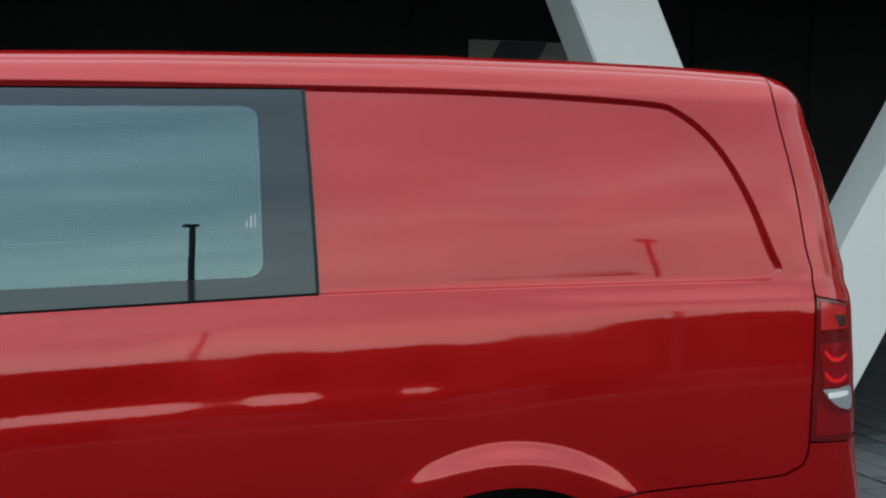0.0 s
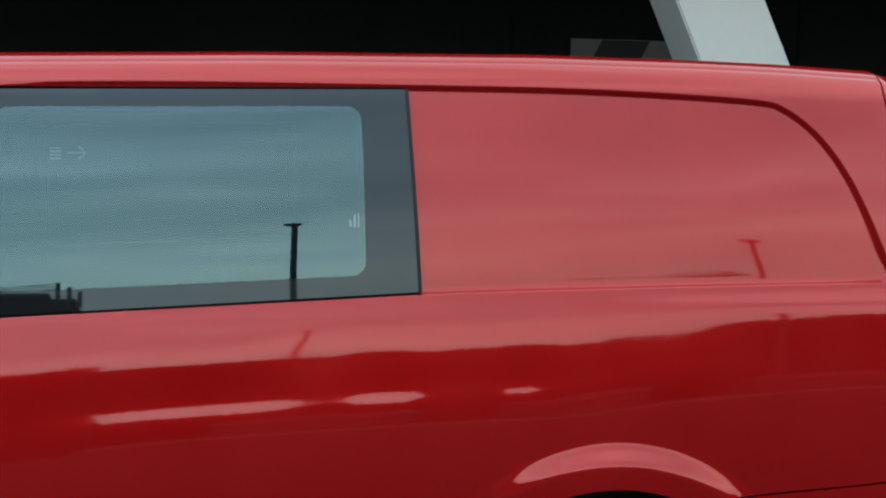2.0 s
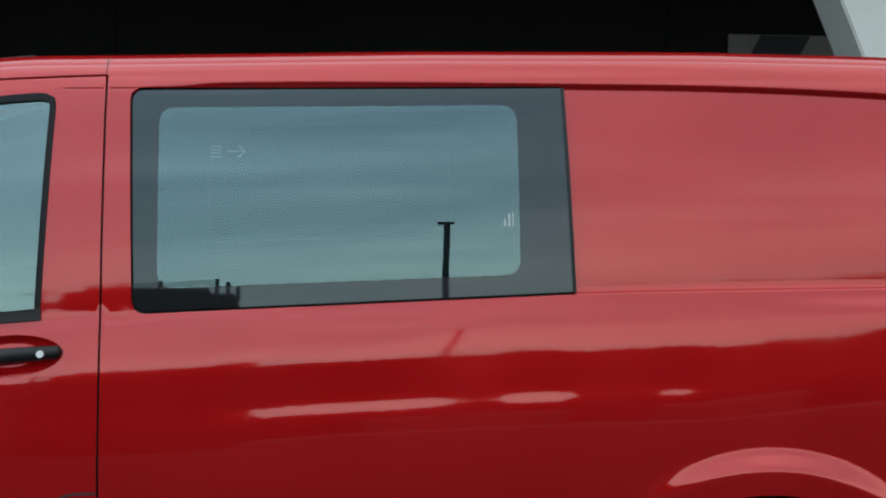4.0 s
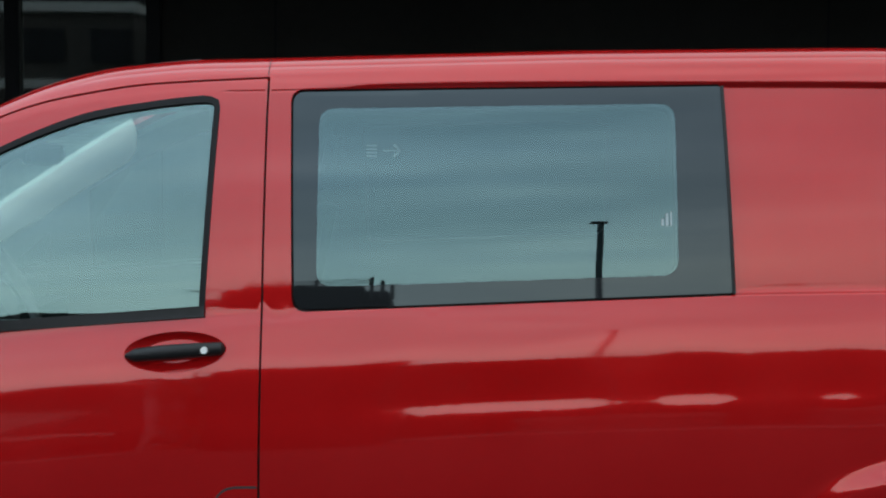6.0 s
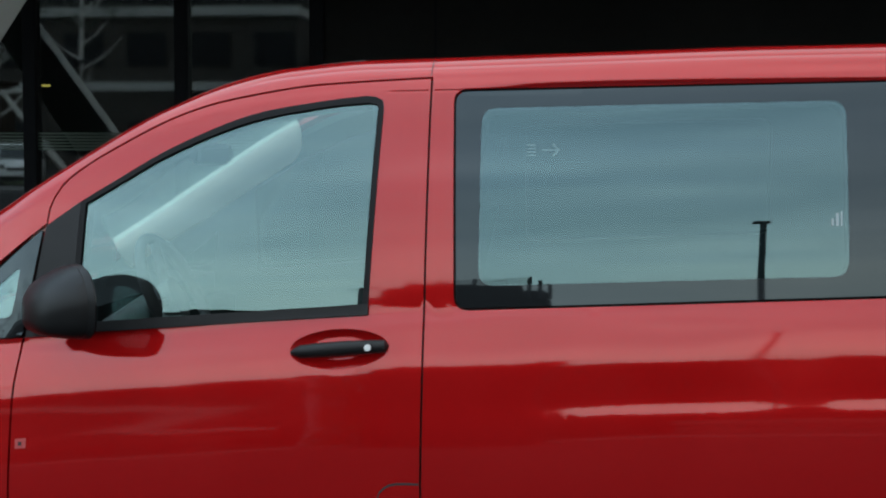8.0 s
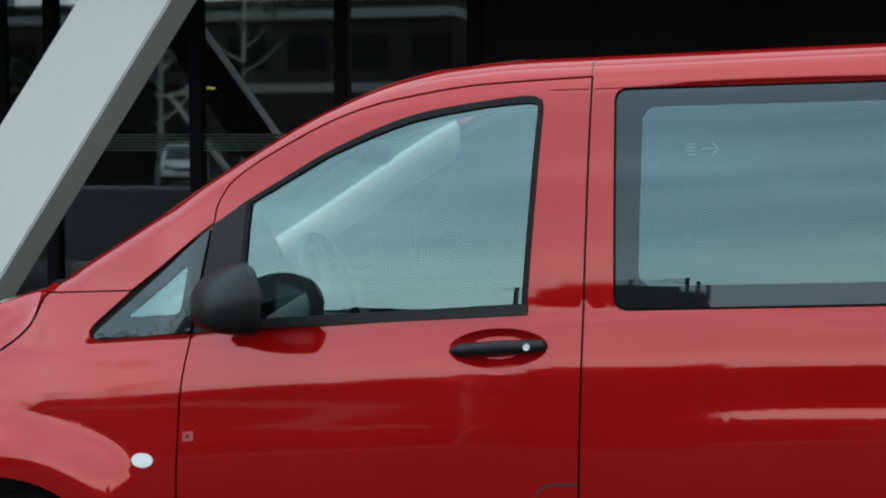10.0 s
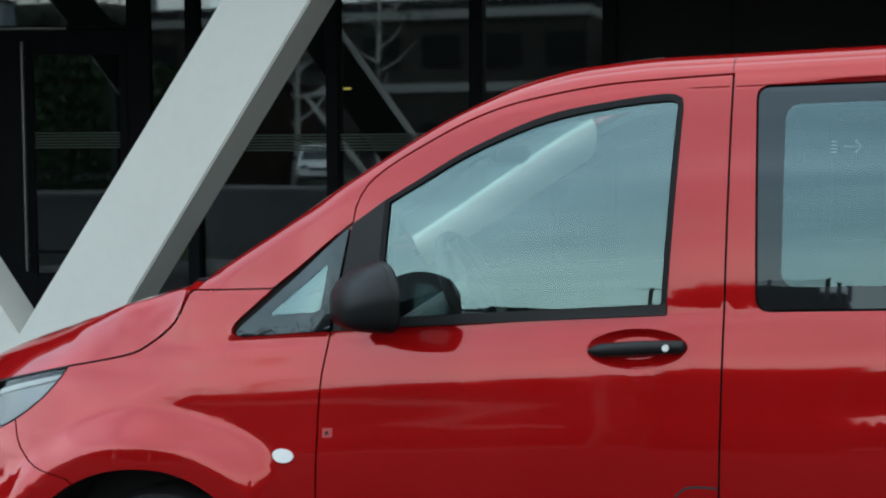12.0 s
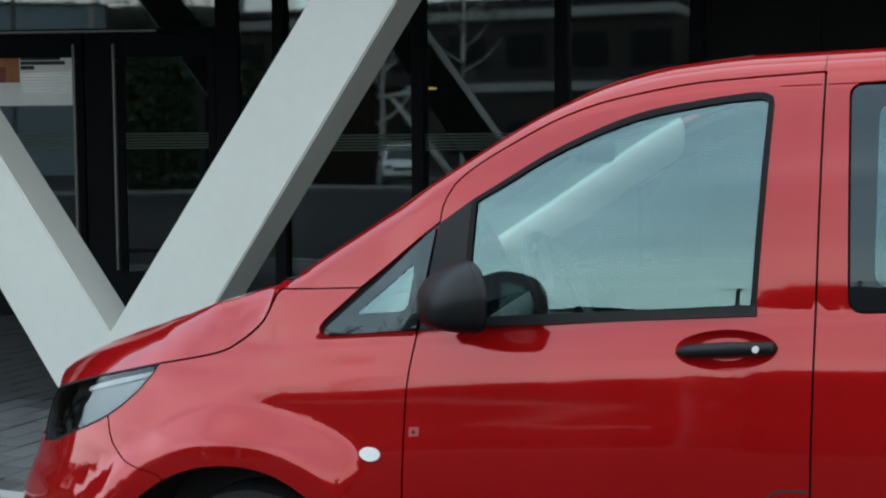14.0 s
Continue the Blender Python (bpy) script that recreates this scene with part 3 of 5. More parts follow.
def front_door(flip):
    g = 0.0028
    hole = RUBBER_OUT + densify([(-0.139, 1.214), (-0.900, 1.153)], 0.04, False)[1:] + [(-1.011, 1.1415), (-0.974, 1.4185)]
    outline = densify([(-0.0026, 0.42), (-0.0026, 1.70)], 0.04, False) + [(-0.0026, 1.792)] + [(u + 0.002 if u < -0.96 else u, z - g) for u, z in SHUT[::-1][1:]] + \
        [(-0.975, 1.419), (-1.013, 1.1415)] + lower(DOOR_FRONT, g) + densify([(-1.03, 0.42), (-g, 0.42)], 0.04, False)[1:-1]
    hole = [q for q in hole if q not in ((-0.974, 1.4185),)] + [(-0.9735, 1.416)]
    dish = [[(-0.206 + k * 0.122 * math.cos(a), 1.133 + 0.06 * k * 0.122 * math.cos(a) + k * 0.047 * math.sin(a)) for a in np.linspace(0, 6.2832, 64)] for k in (1.03, 1.006, 0.99, 0.96, 0.92, 0.86, 0.79, 0.7, 0.55, 0.4, 0.2)]
    belt_rows = [[(u, float(belt(u)) + d) for u in np.linspace(-1.02, -0.01, 40)] for d in (-0.31, -0.28, -0.25, -0.23, -0.21, -0.19, -0.17)]
    belt_rows += [[(u, float(belt(u)) - 0.018 * float(smooth01(-u / 0.8)) + d) for u in np.linspace(-1.0, -0.01, 60)] for d in (-0.05, -0.03, -0.018, -0.010, -0.004, 0.003)]
    arcs = [arch(FRONT_AXLE, FRONT_R + k, 0, 80, 40) for k in np.arange(0.05, 0.26, 0.03)]
    arcs += [[(u, 1.762 + 0.02 * u + d) for u in np.linspace(-0.112, -0.008, 14)] for d in (-0.005, -0.0032, -0.0016, 0.0, 0.0016, 0.0032, 0.005)]
    door = sheet("front_door", outline, RED, van, [hole], lines=dish + belt_rows + arcs, step=0.036, label="red front door with a black handle", flip=flip)
    lip = RUBBER_OUT + densify([(-0.139, 1.214), (-0.900, 1.153)], 0.04, False)[1:] + densify([(-0.895, 1.30), (-0.884, 1.483)], 0.04, False)
    inner = [(-0.872, 1.477), (-0.797, 1.521), (-0.654, 1.604), (-0.461, 1.682), (-0.271, 1.720), (-0.152, 1.732)]
    inner = spline(inner, 0.03) + [(-0.135, 1.728), (-0.1305, 1.716)] + densify([(-0.137, 1.60), (-0.152, 1.241), (-0.878, 1.178), (-0.877, 1.30)], 0.04, False)
    sheet("window_rubber", lip, RUBBER, door, [inner], off=0.003, rim=0.012, step=0.03, label="black window rubber", flip=flip)
    sheet("window_pane", lip, FAR_GLASS if flip else DOOR_GLASS, door, off=-0.006, rim=0, step=0.03, pressed=False, label="clear side window glass", flip=flip).visible_shadow = False
    sheet("mirror_sail", densify(SAIL, 0.03), TRIM, door, off=0.004, step=0.04, label="black plastic sail panel", flip=flip)
    sheet("waist_strip", densify([(-0.137, 1.2425), (-0.137, 1.2155), (-0.905, 1.1535), (-0.905, 1.1785)], 0.03), TRIM, door, off=0.009, rim=0.012, label="black waist strip", flip=flip)


def fender(flip):
    g = 0.0028
    outline = lower(DOOR_FRONT[::-1], -g) + [(-1.022, 1.1385)] + densify([(-1.03, 1.1395), (-1.27, 1.1165)], 0.03, False) + [(-1.295, 1.115), (-1.312, 1.122), (-1.314, 1.137), (-1.303, 1.153)] + \
        densify([(-1.29, 1.166), (-1.204, 1.2425)], 0.03, False) + [(-1.225, 1.2415), (-1.34, 1.2355), (-1.435, 1.2310)] + lower(HOOD_CUT, g, -g) + [(u + g, z) for u, z in LAMP_LOW[::-1][1:] if u > -2.004] + \
        lower(NOSE_CUT, g, 0.001) + arch(FRONT_AXLE, FRONT_R, 120, -8)
    arcs = [arch(FRONT_AXLE, FRONT_R + k, 0, 150, 60) for k in np.arange(0.012, 0.27, 0.02)]
    wing = sheet("front_wing", outline, RED, van, lines=arcs + [[(x, 1.1385 + 0.0865 * (x + 1.022) - d) for x in np.linspace(-1.325, -1.03, 22)] for d in (0.0015, 0.0055, 0.0095, 0.0125)], step=0.022, label="red front wing", flip=flip)
    glass_edge = sheet("quarter_window", QUARTER, FRIT, van, [rounded([(-1.033, 1.318), (-1.050, 1.190), (-1.205, 1.174)], 0.02)], off=0.004, step=0.03, label="black-edged quarter window", flip=flip)
    sheet("quarter_pane", rounded([(-1.033, 1.318), (-1.050, 1.190), (-1.205, 1.174)], 0.02), FAR_GLASS if flip else DOOR_GLASS, glass_edge, off=0.002, rim=0, label="clear quarter glass", flip=flip).visible_shadow = False
    sheet("turn_signal", [(-1.134 + 0.030 * math.cos(a), 0.814 + 0.0185 * math.sin(a)) for a in np.linspace(0, 6.2832, 28, endpoint=False)], WHITE_LENS, wing, off=0.005, step=0.01, rim=0.008, label="white oval turn signal", flip=flip)


def nose(flip):
    outline = lower(NOSE_CUT[::-1], -0.0028, -0.001) + [(u, z - 0.004) for u, z in LAMP_LOW[::-1] if u < -2.012] + densify([(-2.39, 0.716), (NOSE_U, 0.70)], 0.04, False) + \
        densify([(NOSE_U, 0.24), (-1.98, 0.24)], 0.04, False) + arch(FRONT_AXLE, FRONT_R, 195, 121)
    sheet("front_bumper", outline, RED, van, step=0.034, label="red front bumper", flip=flip)
    sheet("grille", densify([(-2.42, 0.722), (-2.42, 0.872), (NOSE_U, 0.872), (NOSE_U, 0.708)], 0.04), TRIM, van, off=-0.01, label="black grille", flip=flip)
    eye = LAMP_TOP + [(-2.415, 0.84), (-2.41, 0.77), (-2.39, 0.732)] + LAMP_LOW
    lamp = sheet("headlight", eye, CLEAR, van, off=-0.002, step=0.03, rim=0.01, label="clear headlight with a dark inner housing", flip=flip)
    # the dark gap round the lamp, painted as a black ring on the skin
    corner = np.array(eye)
    turn = np.sign(np.sum(corner[:, 0] * np.roll(corner[:, 1], -1) - corner[:, 1] * np.roll(corner[:, 0], -1)))
    ring = []
    for d in (0.0040, -0.0025):
        q = np.array(eye)
        way = np.roll(q, -1, axis=0) - np.roll(q, 1, axis=0)
        way /= np.linalg.norm(way, axis=1, keepdims=True)
        ring.append([tuple(v) for v in q + d * turn * np.stack([way[:, 1], -way[:, 0]], -1)])
    sheet("lamp_seal", ring[0], RUBBER, lamp, [ring[1]], off=0.0005, step=0.02, rim=0.006, label="black ring painted for the gap round the lamp", flip=flip)
    middle = np.mean(eye, axis=0)
    sheet("lamp_housing", [tuple(middle + (np.array(q) - middle) * 1.16) for q in eye], LAMP_BLACK, lamp, off=-0.06, step=0.03, rim=0, label="dark lamp housing", flip=flip)
    shell = spline([(-1.955, 0.982), (-2.10, 0.950), (-2.22, 0.915), (-2.24, 0.84), (-2.20, 0.795), (-2.08, 0.850), (-1.985, 0.935)], 0.02, True)
    sheet("reflector", lower(shell, 0.065, 0.012), SILVER, lamp, off=-0.03, step=0.02, rim=0.02, label="silver reflector", flip=flip)
    for u, z, r in ((-2.235, 0.850, 0.040), (-2.315, 0.815, 0.036)):
        rim = [(u + r * math.cos(a), z + r * math.sin(a)) for a in np.linspace(0, 6.2832, 24, endpoint=False)]
        hole = [(u + 0.74 * r * math.cos(a), z + 0.74 * r * math.sin(a)) for a in np.linspace(0, 6.2832, 24, endpoint=False)]
        sheet("projector_ring", rim, CHROME, lamp, [hole], off=-0.035, step=0.015, rim=0.02, label="bright ring round a projector", flip=flip)
        sheet("projector_lens", hole, FRIT, lamp, off=-0.042, step=0.015, rim=0, label="dark projector lens", flip=flip)
    strip = spline([(-1.97, 0.975), (-2.11, 0.945), (-2.25, 0.905), (-2.25, 0.893), (-2.11, 0.928), (-1.98, 0.962)], 0.02, True)
    sheet("light_guide", lower(strip, 0.065, 0.012), WHITE_LENS, lamp, off=-0.02, step=0.02, rim=0.01, label="white daytime running strip", flip=flip)


TAIL_RED = plain("red_lamp_plastic", (0.20, 0.004, 0.006), 0.12, coat=0.35, vary=0.2, scale=20)
TAIL_BRIGHT = plain("bright_red_reflector", (0.42, 0.008, 0.010), 0.2, coat=0.35, vary=0.2, scale=40)
TAIL_DARK = plain("smoked_red_lens", (0.12, 0.005, 0.006), 0.1, coat=0.35)
TAIL_GLOW = plain("clear_red_ripple", (0.75, 0.012, 0.014), 0.15, coat=0.35)
SMOKE = plain("smoked_lens", (0.05, 0.02, 0.015), 0.1, coat=0.35)


def tail(flip):
    g = 0.0028
    gate = lower(TAIL_CUT[:-1], 0.005) + [(2.48, 1.263)]
    gate = [q for q in gate if q[1] > 1.262] + densify([(2.49, 1.262), (2.613, 1.243), (2.630, 0.88), (TAIL_U, 0.88)], 0.04, False) + densify([(TAIL_U, 1.76), (TAIL_U - 0.03, 1.80), (2.63, 1.825), (2.55, 1.845)], 0.03, False)
    sheet("tailgate_edge", gate, RED, van, step=0.03, label="red tailgate flank", flip=flip)
    lens = densify([(2.473, 1.258), (2.607, 1.238), (2.624, 0.866), (2.453, 0.877), (2.466, 1.07)], 0.03)
    lamp = sheet("tail_light", lens, TAIL_DARK, van, off=0.004, step=0.03, label="tall red tail light with a white stripe", flip=flip)
    upper = densify([(2.484, 1.246), (2.594, 1.229), (2.598, 1.172), (2.486, 1.172)], 0.02)
    sheet("stop_lens", upper, TAIL_BRIGHT, lamp, off=0.0065, step=0.02, rim=0.003, label="bright red stop lens", flip=flip)
    smoke = densify([(2.536, 1.211), (2.588, 1.208), (2.590, 1.178), (2.556, 1.178)], 0.02)
    sheet("turn_lens", smoke, SMOKE, lamp, off=0.0075, step=0.02, rim=0.002, label="smoked turn signal lens", flip=flip)
    middle = densify([(2.484, 1.134), (2.600, 1.137), (2.606, 1.018), (2.494, 1.018)], 0.02)
    sheet("brake_lens", middle, TAIL_RED, lamp, off=0.0062, step=0.02, rim=0.003, label="red brake lens", flip=flip)
    for z in (1.098, 1.042):
        wave = spline([(2.500, z + 0.020), (2.525, z), (2.560, z - 0.003), (2.590, z + 0.008), (2.590, z + 0.001), (2.560, z - 0.013), (2.520, z - 0.010), (2.497, z + 0.012)], 0.012, True)
        sheet("lens_segment", wave, TAIL_GLOW, lamp, off=0.0072, step=0.015, rim=0.002, label="bright red lens ripple", flip=flip)
    white = spline([(2.494, 1.013), (2.55, 1.012), (2.612, 1.013), (2.614, 0.956), (2.575, 0.955), (2.535, 0.972), (2.508, 0.996)], 0.015, True)
    sheet("reverse_lens", white, SILVER, lamp, off=0.0066, step=0.015, rim=0.003, label="silver reversing lens", flip=flip)
    strip = spline([(2.510, 1.003), (2.595, 1.003), (2.597, 0.992), (2.512, 0.989)], 0.015, True)
    sheet("reverse_lamp", strip, WHITE_LENS, lamp, off=0.0078, step=0.015, rim=0.002, label="white lamp strip", flip=flip)
    low = densify([(2.476, 0.985), (2.505, 0.958), (2.540, 0.945), (2.610, 0.938), (2.612, 0.886), (2.466, 0.892)], 0.02)
    sheet("fog_lens", low, TAIL_RED, lamp, off=0.0058, step=0.02, rim=0.002, label="dark red lower lens", flip=flip)
    bumper = lower(REAR_CUT, g, -g) + arch(REAR_AXLE, REAR_R, 61.4, -6)
    bumper = bumper[::-1] + densify([(2.45, 0.871), (2.63, 0.862), (TAIL_U, 0.872)], 0.04, False) + densify([(TAIL_U, 0.30), (2.12, 0.30)], 0.04, False)
    rest = [q for q in bumper]
    arcs = [arch(REAR_AXLE, REAR_R + k, 0, 70, 40) for k in (0.015, 0.035, 0.048, 0.056, 0.066, 0.078, 0.09, 0.105, 0.12, 0.132)]
    sheet("rear_bumper", rest, RED, van, lines=arcs, step=0.036, label="red rear bumper", flip=flip)


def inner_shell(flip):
    """Inner sheet metal, near black so that the shut gaps read dark, with the same window openings."""
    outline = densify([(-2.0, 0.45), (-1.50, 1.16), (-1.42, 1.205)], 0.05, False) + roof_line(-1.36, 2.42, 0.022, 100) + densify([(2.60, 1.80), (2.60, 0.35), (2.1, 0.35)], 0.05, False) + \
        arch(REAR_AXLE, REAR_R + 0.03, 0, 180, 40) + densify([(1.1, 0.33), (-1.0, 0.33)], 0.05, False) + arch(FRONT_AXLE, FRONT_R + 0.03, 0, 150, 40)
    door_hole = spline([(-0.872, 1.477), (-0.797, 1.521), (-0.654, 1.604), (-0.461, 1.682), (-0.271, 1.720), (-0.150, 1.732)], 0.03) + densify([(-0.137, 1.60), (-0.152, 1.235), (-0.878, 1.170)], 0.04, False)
    sheet("inner_sheet", outline, BLACK_GAP, van, [door_hole, PANE, rounded([(-1.033, 1.318), (-1.050, 1.190), (-1.205, 1.174)], 0.02)], off=-0.022, step=0.06, rim=0.03, label="inner sheet metal, near black to darken the shut gaps", flip=flip)


def loft(name, rows, material, label="", parent=None):
    """A smooth skin through rows of points."""
    n = len(rows[0])
    verts = [p for r in rows for p in r]
    faces = [(i * n + j, i * n + j + 1, (i + 1) * n + j + 1, (i + 1) * n + j) for i in range(len(rows) - 1) for j in range(n - 1)]
    return put(name, mesh_of(name, verts, faces, material, True), parent or van, label)


def across(a, crown, bow, n=25, power=2.2, shoulder=0.20, steep=1.6):
    """A bowed line from the point a on the near flank to its mirror image on the far one; power 0: steep shoulders and a flat middle."""
    a = np.array(a)
    half = WIDTH / 2 - a[1]
    out = []
    for t in (np.linspace(-1, 1, n) if power else np.sin(np.linspace(-math.pi / 2, math.pi / 2, n))):
        k = 1 - abs(t) ** power if power else 0.94 * (1 - (1 - min((1 - abs(t)) * half / shoulder, 1)) ** steep) + 0.06 * (1 - t * t)
        out.append((a[0] - bow * (1 - t * t), WIDTH / 2 + t * half, a[2] + crown * k))
    return out


for side in (False, True):
    body_side(side)
    front_door(side)
    fender(side)
    nose(side)
    tail(side)
    inner_shell(side)

roof_rows = [across(skin([u_of(x)], [float(roof_edge(x)) - 0.005])[0], 0.030 + 0.004 * math.sin((x + 0.5) * 1.1), 0.03 * smooth01(np.array((-x - 0.1) / 0.4)).item(), 33, 2.0) for x in np.linspace(-0.50, 2.44, 90)]
loft("roof", roof_rows, RED, "red roof panel")
glass_rows = [across(skin([u_of(x)], [float(roof_edge(x)) - 0.012])[0], 0.0, 0.03, 25, 2.0) for x in np.linspace(-1.43, -0.50, 40)]
loft("windscreen", glass_rows, DOOR_GLASS, "clear windscreen").visible_shadow = False
hood_edge = lower(HOOD_CUT, -0.0028, 0.002) + lower(LAMP_TOP[1:], -0.001, 0.004)
hood_rows = []
for i, (u, z) in enumerate(hood_edge):
    k = i / (len(hood_edge) - 1)
    hood_rows.append(across(skin([u], [z])[0], float(np.interp(k, [0, 0.05, 0.1, 0.15, 0.21, 0.26, 0.31, 0.36, 0.41, 0.51, 0.62, 0.72, 0.82, 0.92, 0.97, 1], [0.018, 0.040, 0.090, 0.117, 0.134, 0.143, 0.142, 0.133, 0.122, 0.110, 0.095, 0.080, 0.067, 0.048, 0.035, 0.030])), 0.03 + 0.21 * k, 121, 0, float(np.interp(k, [0, 0.3, 0.6], [0.06, 0.075, 0.17])), float(np.interp(k, [0, 0.3, 0.6], [1.9, 1.8, 1.6]))))
hood_rows.insert(0, across(skin([-1.40], [1.232])[0], 0.014, 0.02, 121, 0))
loft("bonnet", hood_rows, RED, "red bonnet with a soft crease")
gate_rows = [across(skin([TAIL_U], [z])[0], 0.0, -0.02, 9) for z in np.linspace(0.32, 1.76, 20)]
loft("roof_end", [roof_rows[-1], across(skin([2.55], [1.841])[0], 0.016, 0.0, 33, 2.0), across(skin([TAIL_U - 0.03], [1.793])[0], 0.004, 0.0, 33, 2.0), across(skin([TAIL_U], [1.75])[0], 0.0, -0.02, 33)], RED, "red rear edge of the roof")
loft("tailgate", gate_rows, RED, "red tailgate")
gate_window = [across(skin([TAIL_U], [z])[0] + np.array((0.006, 0.16, 0)), 0.0, -0.02, 9) for z in np.linspace(1.30, 1.72, 12)]
loft("rear_window", gate_window, FRIT, "dark rear window")
belly = bmesh.new()
box(-2.25, 0.16, 0.22, 2.5, WIDTH - 0.16, 0.30, 0.02, belly)
part("underbody", belly, BLACK_GAP, van, "black underbody")
# blocks added under the bonnet so nothing bright shows through the headlight
bay = bmesh.new()
for x0, x1, z in ((-1.95, -1.50, 1.03), (-2.10, -1.952, 0.985), (-2.24, -2.102, 0.935)):
    box(x0, 0.22, 0.40, x1, WIDTH - 0.22, z, 0.01, bay)
part("engine_bay", bay, BLACK_GAP, van, "black blocks filling the engine bay, added to stop light showing through")
part("cowl", box(-1.480, 0.15, 1.16, -1.42, WIDTH - 0.15, 1.257, 0.012), RUBBER, van, "black cowl under the windscreen")
part("roof_strip", tube([(-0.42, 0.36, 1.818), (-0.31, 0.36, 1.834), (-0.20, 0.36, 1.845)], 0.006, 8), TRIM, van, "black roof strip")


def wheel(cx, flip):
    y = 0.10 if not flip else WIDTH - 0.10
    s = 1 if not flip else -1
    tyre = bmesh.new()
    prof = [(0.205, 0.02), (0.23, -0.02), (0.29, -0.035), (0.325, -0.015), (0.336, 0.03), (0.336, 0.16), (0.325, 0.20), (0.205, 0.20)]
    rings = [[tyre.verts.new((r * math.cos(a), s * d, r * math.sin(a))) for a in np.linspace(0, 6.2832, 48, endpoint=False)] for r, d in prof]
    for a, b in zip(rings, rings[1:]):
        for k in range(48):
            tyre.faces.new((a[k], a[(k + 1) % 48], b[(k + 1) % 48], b[k]))
    hub = tagged(new("wheel"), "black tyre on a silver rim")
    hub.parent, hub.matrix_basis = van, pose(cx, y, 0.336)
    part("tyre", tyre, TYRE, hub, smooth=True)
    rim = bmesh.new()
    bmesh.ops.create_cone(rim, segments=40, radius1=0.21, radius2=0.20, depth=0.03, cap_ends=True, matrix=pose(0, s * 0.05, 0, 90))
    for k in range(5):
        a = 2 * math.pi * k / 5
        tube([(0.04 * math.cos(a), s * 0.02, 0.04 * math.sin(a)), (0.19 * math.cos(a), s * 0.025, 0.19 * math.sin(a))], [0.03, 0.022], 8, rim)
    part("rim", rim, SILVER, hub, "silver rim")
    liner = bmesh.new()
    r = REAR_R if cx > 0 else FRONT_R
    rings = [[liner.verts.new((cx + (r + 0.012) * math.cos(a), yy, AXLE_Z + (r + 0.012) * math.sin(a))) for a in np.linspace(-0.25, math.pi + 0.25, 30)] for yy in ((0.012, 0.36) if not flip else (WIDTH - 0.36, WIDTH - 0.012))]
    for k in range(29):
        liner.faces.new((rings[0][k], rings[0][k + 1], rings[1][k + 1], rings[1][k]))
    liner.faces.new(rings[1] if not flip else rings[0][::-1])
    part("arch_liner", liner, BLACK_GAP, van, "black wheel arch liner")


for cx in (FRONT_AXLE, REAR_AXLE):
    for side in (False, True):
        wheel(cx, side)


def door_handle(flip):
    s, y0 = (1, 0.0) if not flip else (-1, WIDTH)
    bm = bmesh.new()
    rows = []
    for i, x in enumerate(np.linspace(-0.324, -0.084, 30)):
        k = i / 29
        end = min(1, (k / 0.10) ** 0.5 if k < 0.10 else 1, ((1 - k) / 0.035) ** 0.5 if k > 0.965 else 1)
        end = max(end, 0.25) * (0.94 if abs(k - 0.66) < 0.012 else 1)
        h, t = (0.0150 + 0.003 * math.sin(math.pi * k)) * end, 0.013 * end
        zc = 1.123 + 0.021 * k + 0.003 * math.sin(math.pi * k)
        yc = y0 + s * (float(skin([u_of(-0.206)], [1.20])[0][1]) - 0.020 - 0.014 * math.sin(math.pi * k))
        rows.append([bm.verts.new((x, yc + s * t * math.sin(a), zc + h * math.cos(a))) for a in np.linspace(0, 6.2832, 16, endpoint=False)])
    for a, b in zip(rows, rows[1:]):
        for k in range(16):
            bm.faces.new((a[k], a[(k + 1) % 16], b[(k + 1) % 16], b[k]))
    bm.faces.new(rows[0][::-1])
    bm.faces.new(rows[-1])
    door = [o for o in van.children if o.name.startswith("front_door")][1 if flip else 0]
    grip = part("door_handle", bm, TRIM, door, "black plastic pull handle", True)
    key = bmesh.new()
    bmesh.ops.create_cone(key, segments=20, radius1=0.009, radius2=0.008, depth=0.01, cap_ends=True, matrix=pose(-0.131, y0 + s * (float(skin([u_of(-0.206)], [1.20])[0][1]) - 0.041), 1.1415, 90))
    # white instead of chrome: the lock's bright glint is put into its colour
    part("key_lock", key, WHITE_LENS, door, "key lock, white for the chrome's bright glint")


